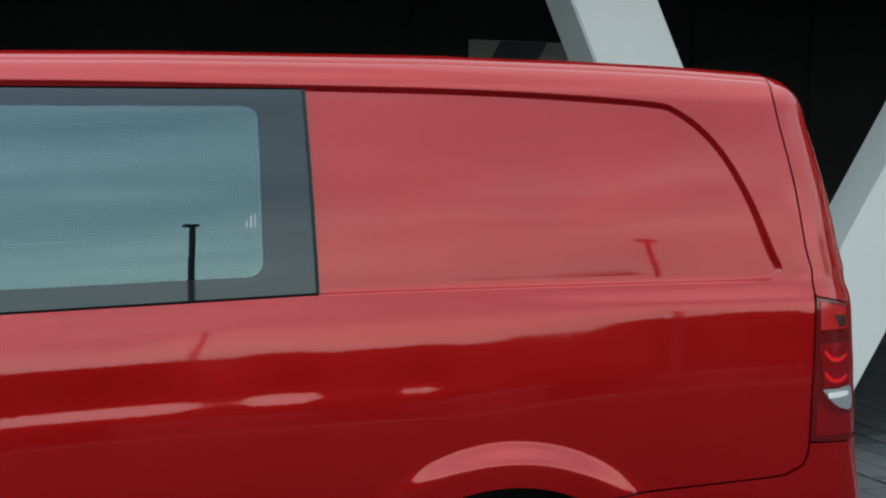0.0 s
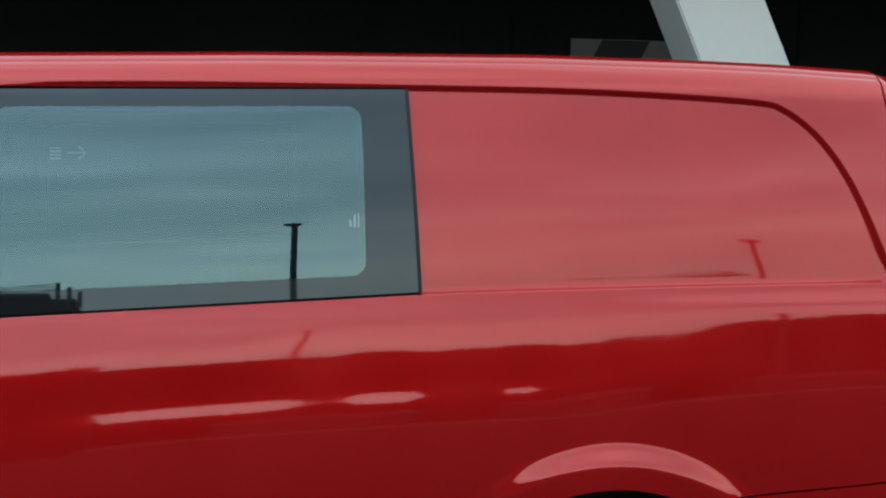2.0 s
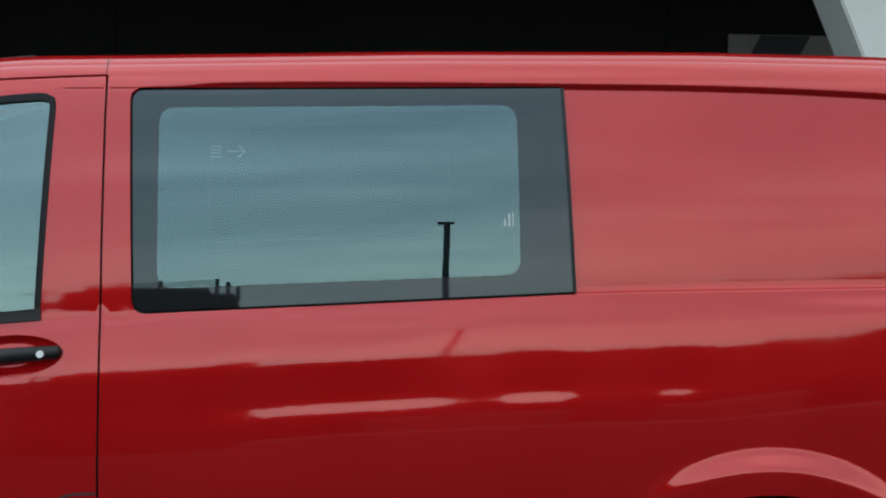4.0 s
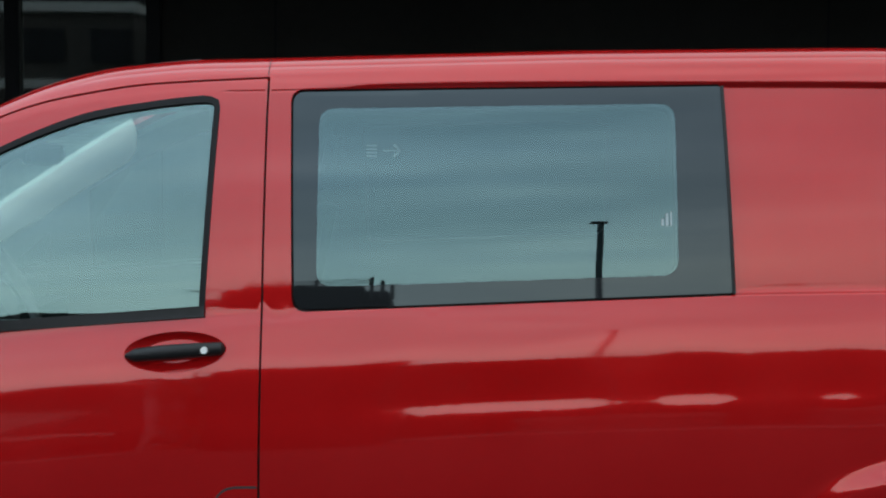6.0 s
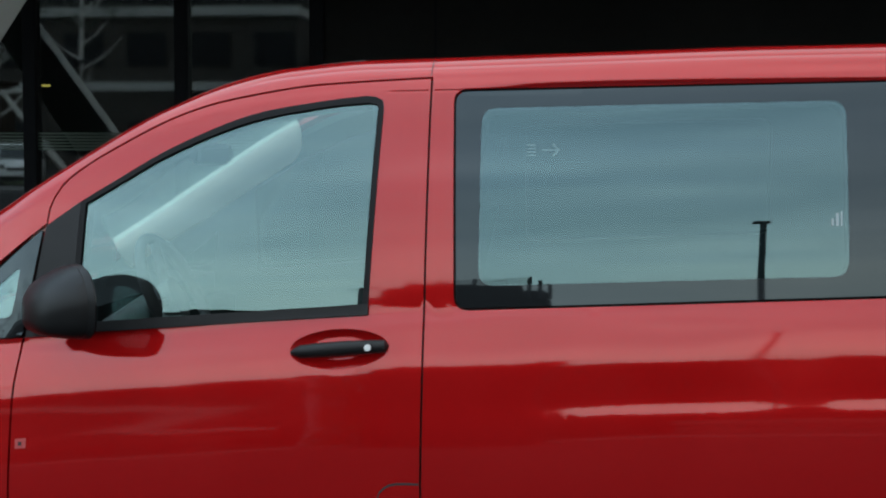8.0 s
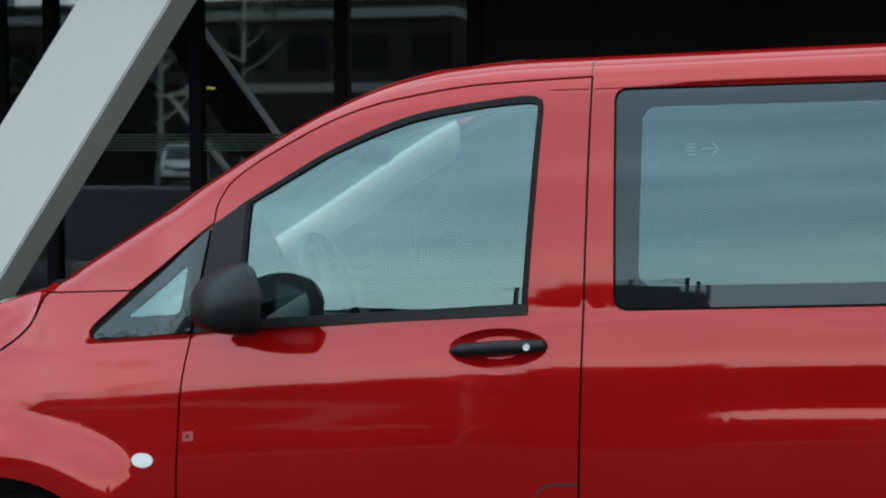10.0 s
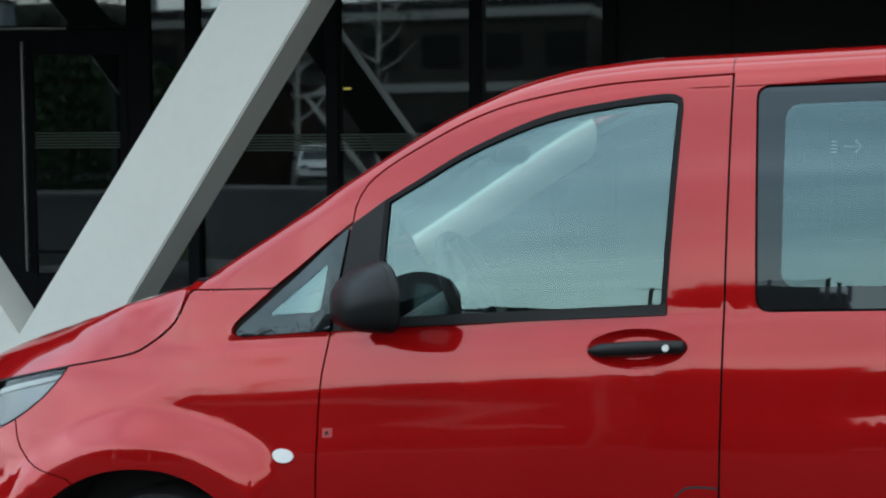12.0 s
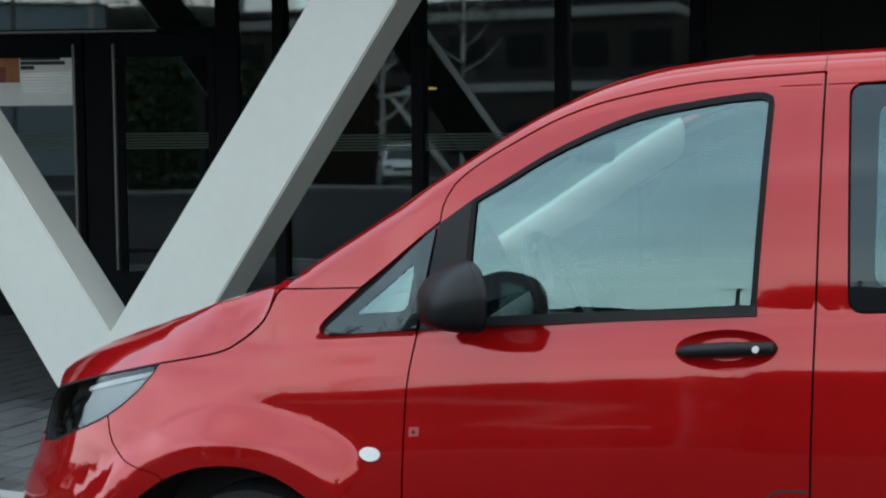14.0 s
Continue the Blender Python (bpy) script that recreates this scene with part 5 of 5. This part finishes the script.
def parked_van(m, coat, label):
    """A van seen far off: shell, windscreen, side windows, lamps, grille, bumper, mirrors, wheels."""
    ob = tagged(new("parked_van"), label, "van")
    body = bmesh.new()
    prof = [(-2.28, 0.30), (-2.34, 0.62), (-2.26, 0.86), (-2.05, 1.00), (-1.42, 1.14), (-1.36, 1.16), (-0.72, 1.72), (-0.42, 1.86), (0.3, 1.90), (2.16, 1.88), (2.28, 1.74), (2.34, 1.10), (2.36, 0.32)]

    def half(x, z):
        return (0.95 - 0.17 * max(0.0, z - 1.05) / 0.85) * (1 - 0.10 * max(0.0, (-x - 1.7) / 0.64) ** 2)

    rows = [[body.verts.new((x, k * half(x, z), z)) for x, z in prof] for k in (-1, -0.93, 0, 0.93, 1)]
    for q in (0, 4):
        for i, v in enumerate(rows[q]):
            v.co.z += 0.0 if prof[i][1] < 0.9 else -0.05
    for a, b in zip(rows, rows[1:]):
        for k in range(len(prof)):
            n = (k + 1) % len(prof)
            body.faces.new((a[k], a[n], b[n], b[k]))
    body.faces.new(rows[0][::-1])
    body.faces.new(rows[-1])
    part("body", body, coat, ob, smooth=True)

    def panel(name, corners, material, depth, parent=ob):
        """A slightly proud panel through its corners."""
        bm = bmesh.new()
        vs = [bm.verts.new(q) for q in corners]
        face = bm.faces.new(vs)
        bm.normal_update()
        shove = face.normal * depth
        made = bmesh.ops.extrude_face_region(bm, geom=[face])
        bmesh.ops.translate(bm, vec=shove, verts=[g for g in made["geom"] if isinstance(g, bmesh.types.BMVert)])
        return part(name, bm, material, parent)

    panel("windscreen", [(-1.34, -0.80, 1.175), (-0.76, -0.68, 1.685), (-0.76, 0.68, 1.685), (-1.34, 0.80, 1.175)], FRIT, 0.014)
    for k in (-1, 1):
        for x0, x1, top in ((-1.12, -0.38, 1.40), (-0.26, 0.72, 1.68)):
            low = 1.16
            quad = [(x0, k * (half(x0, low) - 0.004), low), (x1, k * (half(x1, low) - 0.004), low), (x1, k * (half(x1, 1.68) - 0.004), 1.68), (x0 + 0.30 * (top < 1.6), k * (half(x0, top) - 0.004), top)]
            panel("side_window", quad if k < 0 else quad[::-1], FRIT, 0.012)
        part("headlight", box(-2.30, k * 0.62 - 0.17, 0.78, -2.06, k * 0.62 + 0.17, 0.96, 0.04), CHROME, ob)
        part("wing_mirror", box(-1.08, k * 1.06 - 0.09, 1.15, -0.96, k * 1.06 + 0.09, 1.34, 0.03), TRIM, ob)
    part("grille", box(-2.345, -0.42, 0.72, -2.25, 0.42, 0.86, 0.02), TRIM, ob)
    part("bumper", box(-2.38, -0.86, 0.32, -2.24, 0.86, 0.52, 0.03), TRIM, ob)
    for x in (-1.45, 1.48):
        for y in (-0.95, 0.75):
            w = bmesh.new()
            bmesh.ops.create_cone(w, segments=24, radius1=0.33, radius2=0.33, depth=0.2, cap_ends=True, matrix=pose(x, y + 0.1, 0.33, 90))
            wheel_part = part("wheel", w, TYRE, ob)
            r = bmesh.new()
            bmesh.ops.create_cone(r, segments=20, radius1=0.20, radius2=0.18, depth=0.215, cap_ends=True, matrix=pose(x, y + 0.1, 0.33, 90))
            part("rim", r, SILVER, wheel_part)
    ob.matrix_basis = m


parked_van(pose(-24.4, -35.4, -0.03, 0, 0, -112), plain("white_van_paint", (0.62, 0.65, 0.66), 0.3, vary=0.04, coat=0.6), "white van parked across the street")
parked_van(pose(-16.6, 0.9, -0.03, 0, 0, 0), plain("dark_van_paint", (0.018, 0.020, 0.024), 0.3, vary=0.06, coat=1.0), "dark grey van parked further along the kerb")
PALE_WALL = plain("pale_render", (0.30, 0.31, 0.30), 0.8)
HOUSE_WALL = plain("grey_render", (0.07, 0.068, 0.062), 0.85)
BRICK = plain("dark_brown_render", (0.030, 0.026, 0.022), 0.85, vary=0.4, scale=0.3)
DULL = plain("unlit_window", (0.012, 0.013, 0.014), 0.6, spec=0.1)
opposite = tagged(new("office_building"), "long dark low office building with a pale roof edge", "building")
opposite.matrix_basis = Matrix.Translation((-0.22, -9.8, -0.8)) @ Matrix.Scale(1.5, 4)
part("wall", box(-95, -62, 0, -16, -50, 8.4), BRICK, opposite, "dark brown wall")
part("roof_edge", box(-95.2, -62, 8.4, -15.8, -49.6, 8.9, 0.05), PALE_WALL, opposite, "pale roof edge")
for x in np.arange(-93, -18, 3.4):
    for z in (1.3, 5.9):
        part("window", box(x, -50.0 if x > -48 else -49.4, z, x + 2.1, -49.9 if x > -48 else -49.3, z + 1.7), DULL, opposite)
# added behind the office to keep sky out of the facade's reflection
part("rear_block", box(-95, -75, 0, -16.5, -62.1, 10.9), CLAD, opposite, "dark block added to hide the sky above the roof edge")
part("high_wall", box(-140, -64, 0, -49.4, -49.4, 14.5), plain("blue_grey_render", (0.21, 0.26, 0.30), 0.8, vary=0.3, scale=0.25), opposite, "blue-grey higher wing")
part("sill_band", box(-95, -49.95, 4.6, -16, -49.8, 5.05), PALE_WALL, opposite, "pale floor band")


# added far off to put a blue-grey tone into the entrance's top glass
tone_block = tagged(new("tone_block"), "blue-grey flat-roofed block added for the tone in the top glass", "building")
part("wall", box(-19.4, -86, -0.03, -8.2, -75, 11.3), plain("blue_grey_sheet", (0.17, 0.22, 0.25), 0.7, vary=0.25, scale=0.25), tone_block, "blue-grey sheet wall")
part("roof_edge", box(-19.6, -86.2, 11.3, -8.0, -74.8, 11.5, 0.03), DULL, tone_block, "dark roof edge")
part("down_pipe", box(-9.3, -75.0, 0, -8.9, -74.85, 11.3, 0.03), PALE_WALL, tone_block, "pale corner strip")


def far_house(x, y, w, h):
    """A small grey house far off: walls, pitched roof, windows."""
    ob = tagged(new("house"), "small grey house added for streaks in the flank's reflection", "house", "far houses")
    ob.matrix_basis = pose(x, y, -0.03)
    part("wall", box(-w / 2, -3, 0, w / 2, 3, h), HOUSE_WALL, ob, "grey wall")
    roof = bmesh.new()
    vs = [roof.verts.new(q) for q in ((-w / 2 - 0.4, -3.4, h), (w / 2 + 0.4, -3.4, h), (w / 2 + 0.4, 3.4, h), (-w / 2 - 0.4, 3.4, h), (-w / 2 - 0.4, 0, h + 2.2), (w / 2 + 0.4, 0, h + 2.2))]
    for q in ((0, 1, 5, 4), (2, 3, 4, 5), (0, 4, 3), (1, 2, 5), (3, 2, 1, 0)):
        roof.faces.new([vs[k] for k in q])
    part("roof", roof, BRICK, ob, "dark brown roof")
    for k in range(int(w / 3)):
        part("window", box(-w / 2 + 0.9 + 3 * k, 3.0, h * 0.35, -w / 2 + 2.1 + 3 * k, 3.04, h * 0.75), LAMP_BLACK, ob)


# houses added, far off, to put soft streaks into the flank's reflection
for q in ((9, -80, 12, 3.6), (26, -84, 7, 5.0), (44, -82, 12, 4.0), (62, -85, 9, 4.6)):
    far_house(*q)


def birch(x, y, h, lean, seed):
    r = random.Random(seed)
    ob = tagged(new("birch"), "bare pale-barked birch with thin twigs", "tree", "birches across the street")
    ob.matrix_basis = pose(x, y, -0.03)
    pts = [(lean * k * h + r.uniform(-0.08, 0.08), 0, h * k) for k in np.linspace(0, 1, 7)]
    part("trunk", tube(pts, list(np.linspace(0.30 if h > 11.5 else 0.17, 0.04, 7)), 8), BARK, ob, "pale bark", True)
    limbs = bmesh.new()
    for _ in range(16):
        k = r.uniform(0.3, 0.95)
        a, l = r.uniform(0, 6.28), (1.15 - k) * h * 0.24
        p = Vector((lean * k * h, 0, h * k))
        q = p + Vector((math.cos(a) * l, math.sin(a) * l, l * 0.8))
        tube([p, p.lerp(q, 0.5) + Vector((0, 0, -0.1 * l)), q], [0.05, 0.03, 0.01], 5, limbs)
    part("limbs", limbs, BARK, ob)
    twigs, fs = [], []
    for _ in range(150):
        clump(twigs, fs, r.gauss(lean * h, h * 0.10), r.gauss(0, h * 0.1), h * r.uniform(0.6, 1.02), h * 0.015, r)
    put("crown", mesh_of("crown", twigs, fs, LEAF), ob)


# the trunks at x -36.6 and -41.3 stand in for bright upright reflections
for k, (x, y, h, lean) in enumerate(((-23.0, -38.5, 11, 0.02), (-27.0, -38.2, 9, 0.05), (-29.5, -41, 8.5, -0.03), (-36.6, -38.4, 12, 0.0), (-41.3, -38.5, 11, 0.01), (-55, -43, 10, -0.03))):
    birch(x, y, h, lean, k)
# pale trunk and limb added in place of unexplained streaks in the reflection
prop = tagged(new("streak_trunk"), "pale leaning trunk added for streaks in the reflection", "tree")
prop.matrix_basis = pose(-23.1, -37.9, -0.03)
part("trunk", tube([(0.0, 0, 0.2), (-1.5, 0, 2.1), (-3.3, -0.2, 4.1)], [0.17, 0.15, 0.11], 8), BARK, prop, smooth=True)
part("limb", tube([(-3.9, -0.2, 3.95), (-2.6, -0.25, 4.15), (-1.2, -0.2, 4.0)], [0.07, 0.12, 0.05], 7), BARK, prop, smooth=True)
# boarded block added for a dark brown area in the facade's reflection
dark_block = tagged(new("brown_block"), "dark brown boarded block added for a dark area in the reflection", "shed")
TIMBER = plain("dark_brown_boards", (0.022, 0.016, 0.012), 0.8, vary=0.4, scale=2, spec=0.1)
for k in range(13):
    part("board", box(-31.0 + 0.30 * k, -37.35, -0.03, -30.71 + 0.30 * k, -37.30 + 0.02 * (k % 2), 4.5), TIMBER, dark_block)
part("wall", box(-31.0, -41.0, -0.03, -27.1, -37.36, 4.45), TIMBER, dark_block)
part("roof", box(-31.2, -41.2, 4.46, -26.95, -37.1, 4.62, 0.02), TIMBER, dark_block)

hut = bmesh.new()
box(-4.35, -27, -0.03, -1.80, -23.5, 5.265, 0.03, hut)
box(-4.86, -27, -0.03, -4.35, -23.5, 5.12, 0.12, hut)
box(-1.80, -26.5, -0.03, -1.30, -23.6, 5.17, 0.03, hut)
shed = tagged(part("low_building", hut, CLAD), "low black flat-roofed building with a rail", "building")
for x, top in ((-4.2, 5.52), (-3.5, 5.53), (-2.79, 5.58), (-1.66, 5.60), (-1.44, 5.40), (-1.24, 5.30)):
    post = part("rail_post", tube([(x, -23.6, 5.0), (x, -23.6, top)], 0.045, 6), POLE, shed)
for z in (5.36, 5.44, 5.52):
    part("rail_bar", tube([(-4.2, -23.6, z - 0.05), (-1.62, -23.6, z)], 0.016, 6), POLE, shed)


# ---- small things on the building ----
PRINT = plain("white_print", (0.75, 0.77, 0.76), 0.6, vary=0.04)
GREEN = plain("pale_green_film", (0.042, 0.070, 0.052), 0.6, vary=0.05)
INK = plain("dark_print", (0.03, 0.035, 0.04), 0.6)
ORANGE = plain("orange_print", (0.45, 0.16, 0.06), 0.6, vary=0.5, scale=9)
RUST = plain("dark_red_print", (0.22, 0.05, 0.04), 0.6, vary=0.5, scale=9)
poster = tagged(new("poster"), "white paper poster with a picture on a glass door", "poster")
Y = FACADE_Y - 0.006
turned(poster)
part("paper", box(-8.90, Y - 0.004, 2.056, -8.088, Y, 2.530), plain("bright_poster_paper", (0.90, 0.92, 0.92), 0.6, vary=0.03), poster)
part("picture", box(-8.88, Y - 0.008, 2.28, -8.616, Y - 0.004, 2.525), ORANGE, poster, "orange picture")
part("picture", box(-8.88, Y - 0.011, 2.28, -8.75, Y - 0.008, 2.43), RUST, poster, "dark red picture")
for x0, x1, z0, z1 in ((-8.605, -8.21, 2.490, 2.525), (-8.605, -8.165, 2.447, 2.482), (-8.605, -8.47, 2.402, 2.439)):
    part("title_bar", box(x0, Y - 0.008, z0, x1, Y - 0.004, z1), INK, poster, "dark title bar")
for k in range(7):
    part("text_line", box(-8.595, Y - 0.006, 2.355 - 0.030 * k, -8.13 - 0.05 * (k % 3), Y - 0.004, 2.362 - 0.030 * k), STEEL, poster, "line of small print")
for x0, x1, z0 in ((-9.10, -8.09, 1.634), (-7.58, -6.77, 1.634), (-6.46, -6.06, 1.60), (-5.94, -4.64, 1.60), (-4.52, -3.29, 1.60), (-3.17, -2.12, 1.60)):
    film = tagged(new("glass_stripe"), "pale green stripes stuck across the glass", "decal", "stripes on the glass")
    if x1 < -6.6:
        turned(film)
    for k in range(6):
        part("stripe", box(x0, FACADE_Y - 0.012, z0 + 0.027 * k, x1, FACADE_Y - 0.009, z0 + 0.014 + 0.027 * k), GREEN, film)
# flat grey plate, painted as the light seen through a window opening
board = tagged(new("window_plate"), "grey plate in place of a bright window opening, with a dark diagonal", "board")
part("panel", box(3.99, Y - 0.03, 2.0, 5.95, Y, 2.655, 0.004), plain("grey_plate", (0.20, 0.20, 0.185), 0.6), board)
band = bmesh.new()
for y in (Y - 0.036, Y - 0.031):
    band.faces.new([band.verts.new(q) for q in ((3.92, y, 2.0), (4.27, y, 2.65), (4.70, y, 2.65), (4.35, y, 2.0))])
part("diagonal_band", band, plain("dark_blue_diagonal", (0.012, 0.014, 0.024), 0.6), board, "dark blue diagonal band")
arrow = tagged(new("arrow_sign"), "white arrow and small print on the black wall", "sign")
shape = bmesh.new()
for q in (((-0.17, 1.612), (-0.03, 1.612), (-0.03, 1.626), (-0.17, 1.626)), ((-0.075, 1.675), (-0.02, 1.619), (-0.034, 1.612), (-0.09, 1.662)), ((-0.075, 1.563), (-0.09, 1.576), (-0.034, 1.626), (-0.02, 1.619))):
    shape.faces.new([shape.verts.new((x, Y - 0.004, z)) for x, z in q])
part("arrow", shape, PRINT, arrow)
for k in range(4):
    part("print_bar", box(-0.31, Y - 0.006, 1.565 + 0.028 * k, -0.22, Y - 0.002, 1.581 + 0.028 * k), PRINT, arrow, "line of small print")
glow = tagged(new("ceiling_lamp"), "small yellow lamp inside the building", "lamp")
lit = bpy.data.materials.new("yellow_lamp")
lit.use_nodes = True
lit.node_tree.nodes["Principled BSDF"].inputs["Emission Color"].default_value = (1.0, 0.75, 0.15, 1)
lit.node_tree.nodes["Principled BSDF"].inputs["Emission Strength"].default_value = 1.2
part("bulb", box(-5.10, 9.48, 2.205, -4.98, 9.55, 2.225, 0.004), lit, glow)
part("flex", tube([(-5.04, 9.515, 2.225), (-5.04, 9.515, 3.9)], 0.006, 6), TRIM, glow)

# ---- kerb and paving stones ----
kerb = tagged(part("kerb", box(-14, 1.80, -0.05, 12, 1.92, 0.012, 0.008), KERB), "pale concrete edging along the paving", "kerb", kind="structure")


def stone(x, y):
    return box(-0.097, -0.197, -0.06, 0.097, 0.197, 0.0, 0.006)


stones = [part("paver", stone(0, 0), PAVER, pavement)]
spots = []
for i in range(-70, 60):
    for j in range(0, 16):
        x, y = 0.2 * i + 0.1, 2.14 + 0.4 * j + (0.2 if i % 2 else 0)
        if y < FACADE_Y - 0.2:
            spots.append((x, y, (-7.4 < x < -3.9 and 2.0 < y < 6.4 and x < -2.6 - 0.55 * (y - 2)) or (4.4 < x < 6.1 and 2.2 < y < 5.6)))
near = [q for q in spots if q[2]][:300]
tilt = random.Random(9)
first = True
for x, y, _ in near:
    ob = stones[0] if first else new("paver", stones[0].data)
    first = False
    ob.parent = pavement
    ob.matrix_basis = pose(x, y, 0.0 + tilt.uniform(-0.003, 0.003), tilt.uniform(-0.5, 0.5), tilt.uniform(-0.5, 0.5), tilt.uniform(-0.4, 0.4))
chosen = set(near)
# stones beyond y 3.9 take the paver colour scaled to 0.45
DARKENED_PAVER = PAVER.copy()
DARKENED_PAVER.name = "dark_paver"
for e in DARKENED_PAVER.node_tree.nodes["Color Ramp"].color_ramp.elements:
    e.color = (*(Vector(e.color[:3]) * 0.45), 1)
darkened_data = stones[0].data.copy()
darkened_data.materials[0] = DARKENED_PAVER
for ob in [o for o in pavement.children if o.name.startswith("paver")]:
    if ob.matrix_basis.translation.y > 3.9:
        ob.data = darkened_data
for field, look_of, label in (("paving_field", PAVER, "grey paving stones"), ("dark_paving_field", DARKENED_PAVER, "grey paving stones, coloured darker beyond y 3.9")):
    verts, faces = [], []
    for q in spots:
        if q in chosen or (q[1] > 3.9) != (look_of is DARKENED_PAVER):
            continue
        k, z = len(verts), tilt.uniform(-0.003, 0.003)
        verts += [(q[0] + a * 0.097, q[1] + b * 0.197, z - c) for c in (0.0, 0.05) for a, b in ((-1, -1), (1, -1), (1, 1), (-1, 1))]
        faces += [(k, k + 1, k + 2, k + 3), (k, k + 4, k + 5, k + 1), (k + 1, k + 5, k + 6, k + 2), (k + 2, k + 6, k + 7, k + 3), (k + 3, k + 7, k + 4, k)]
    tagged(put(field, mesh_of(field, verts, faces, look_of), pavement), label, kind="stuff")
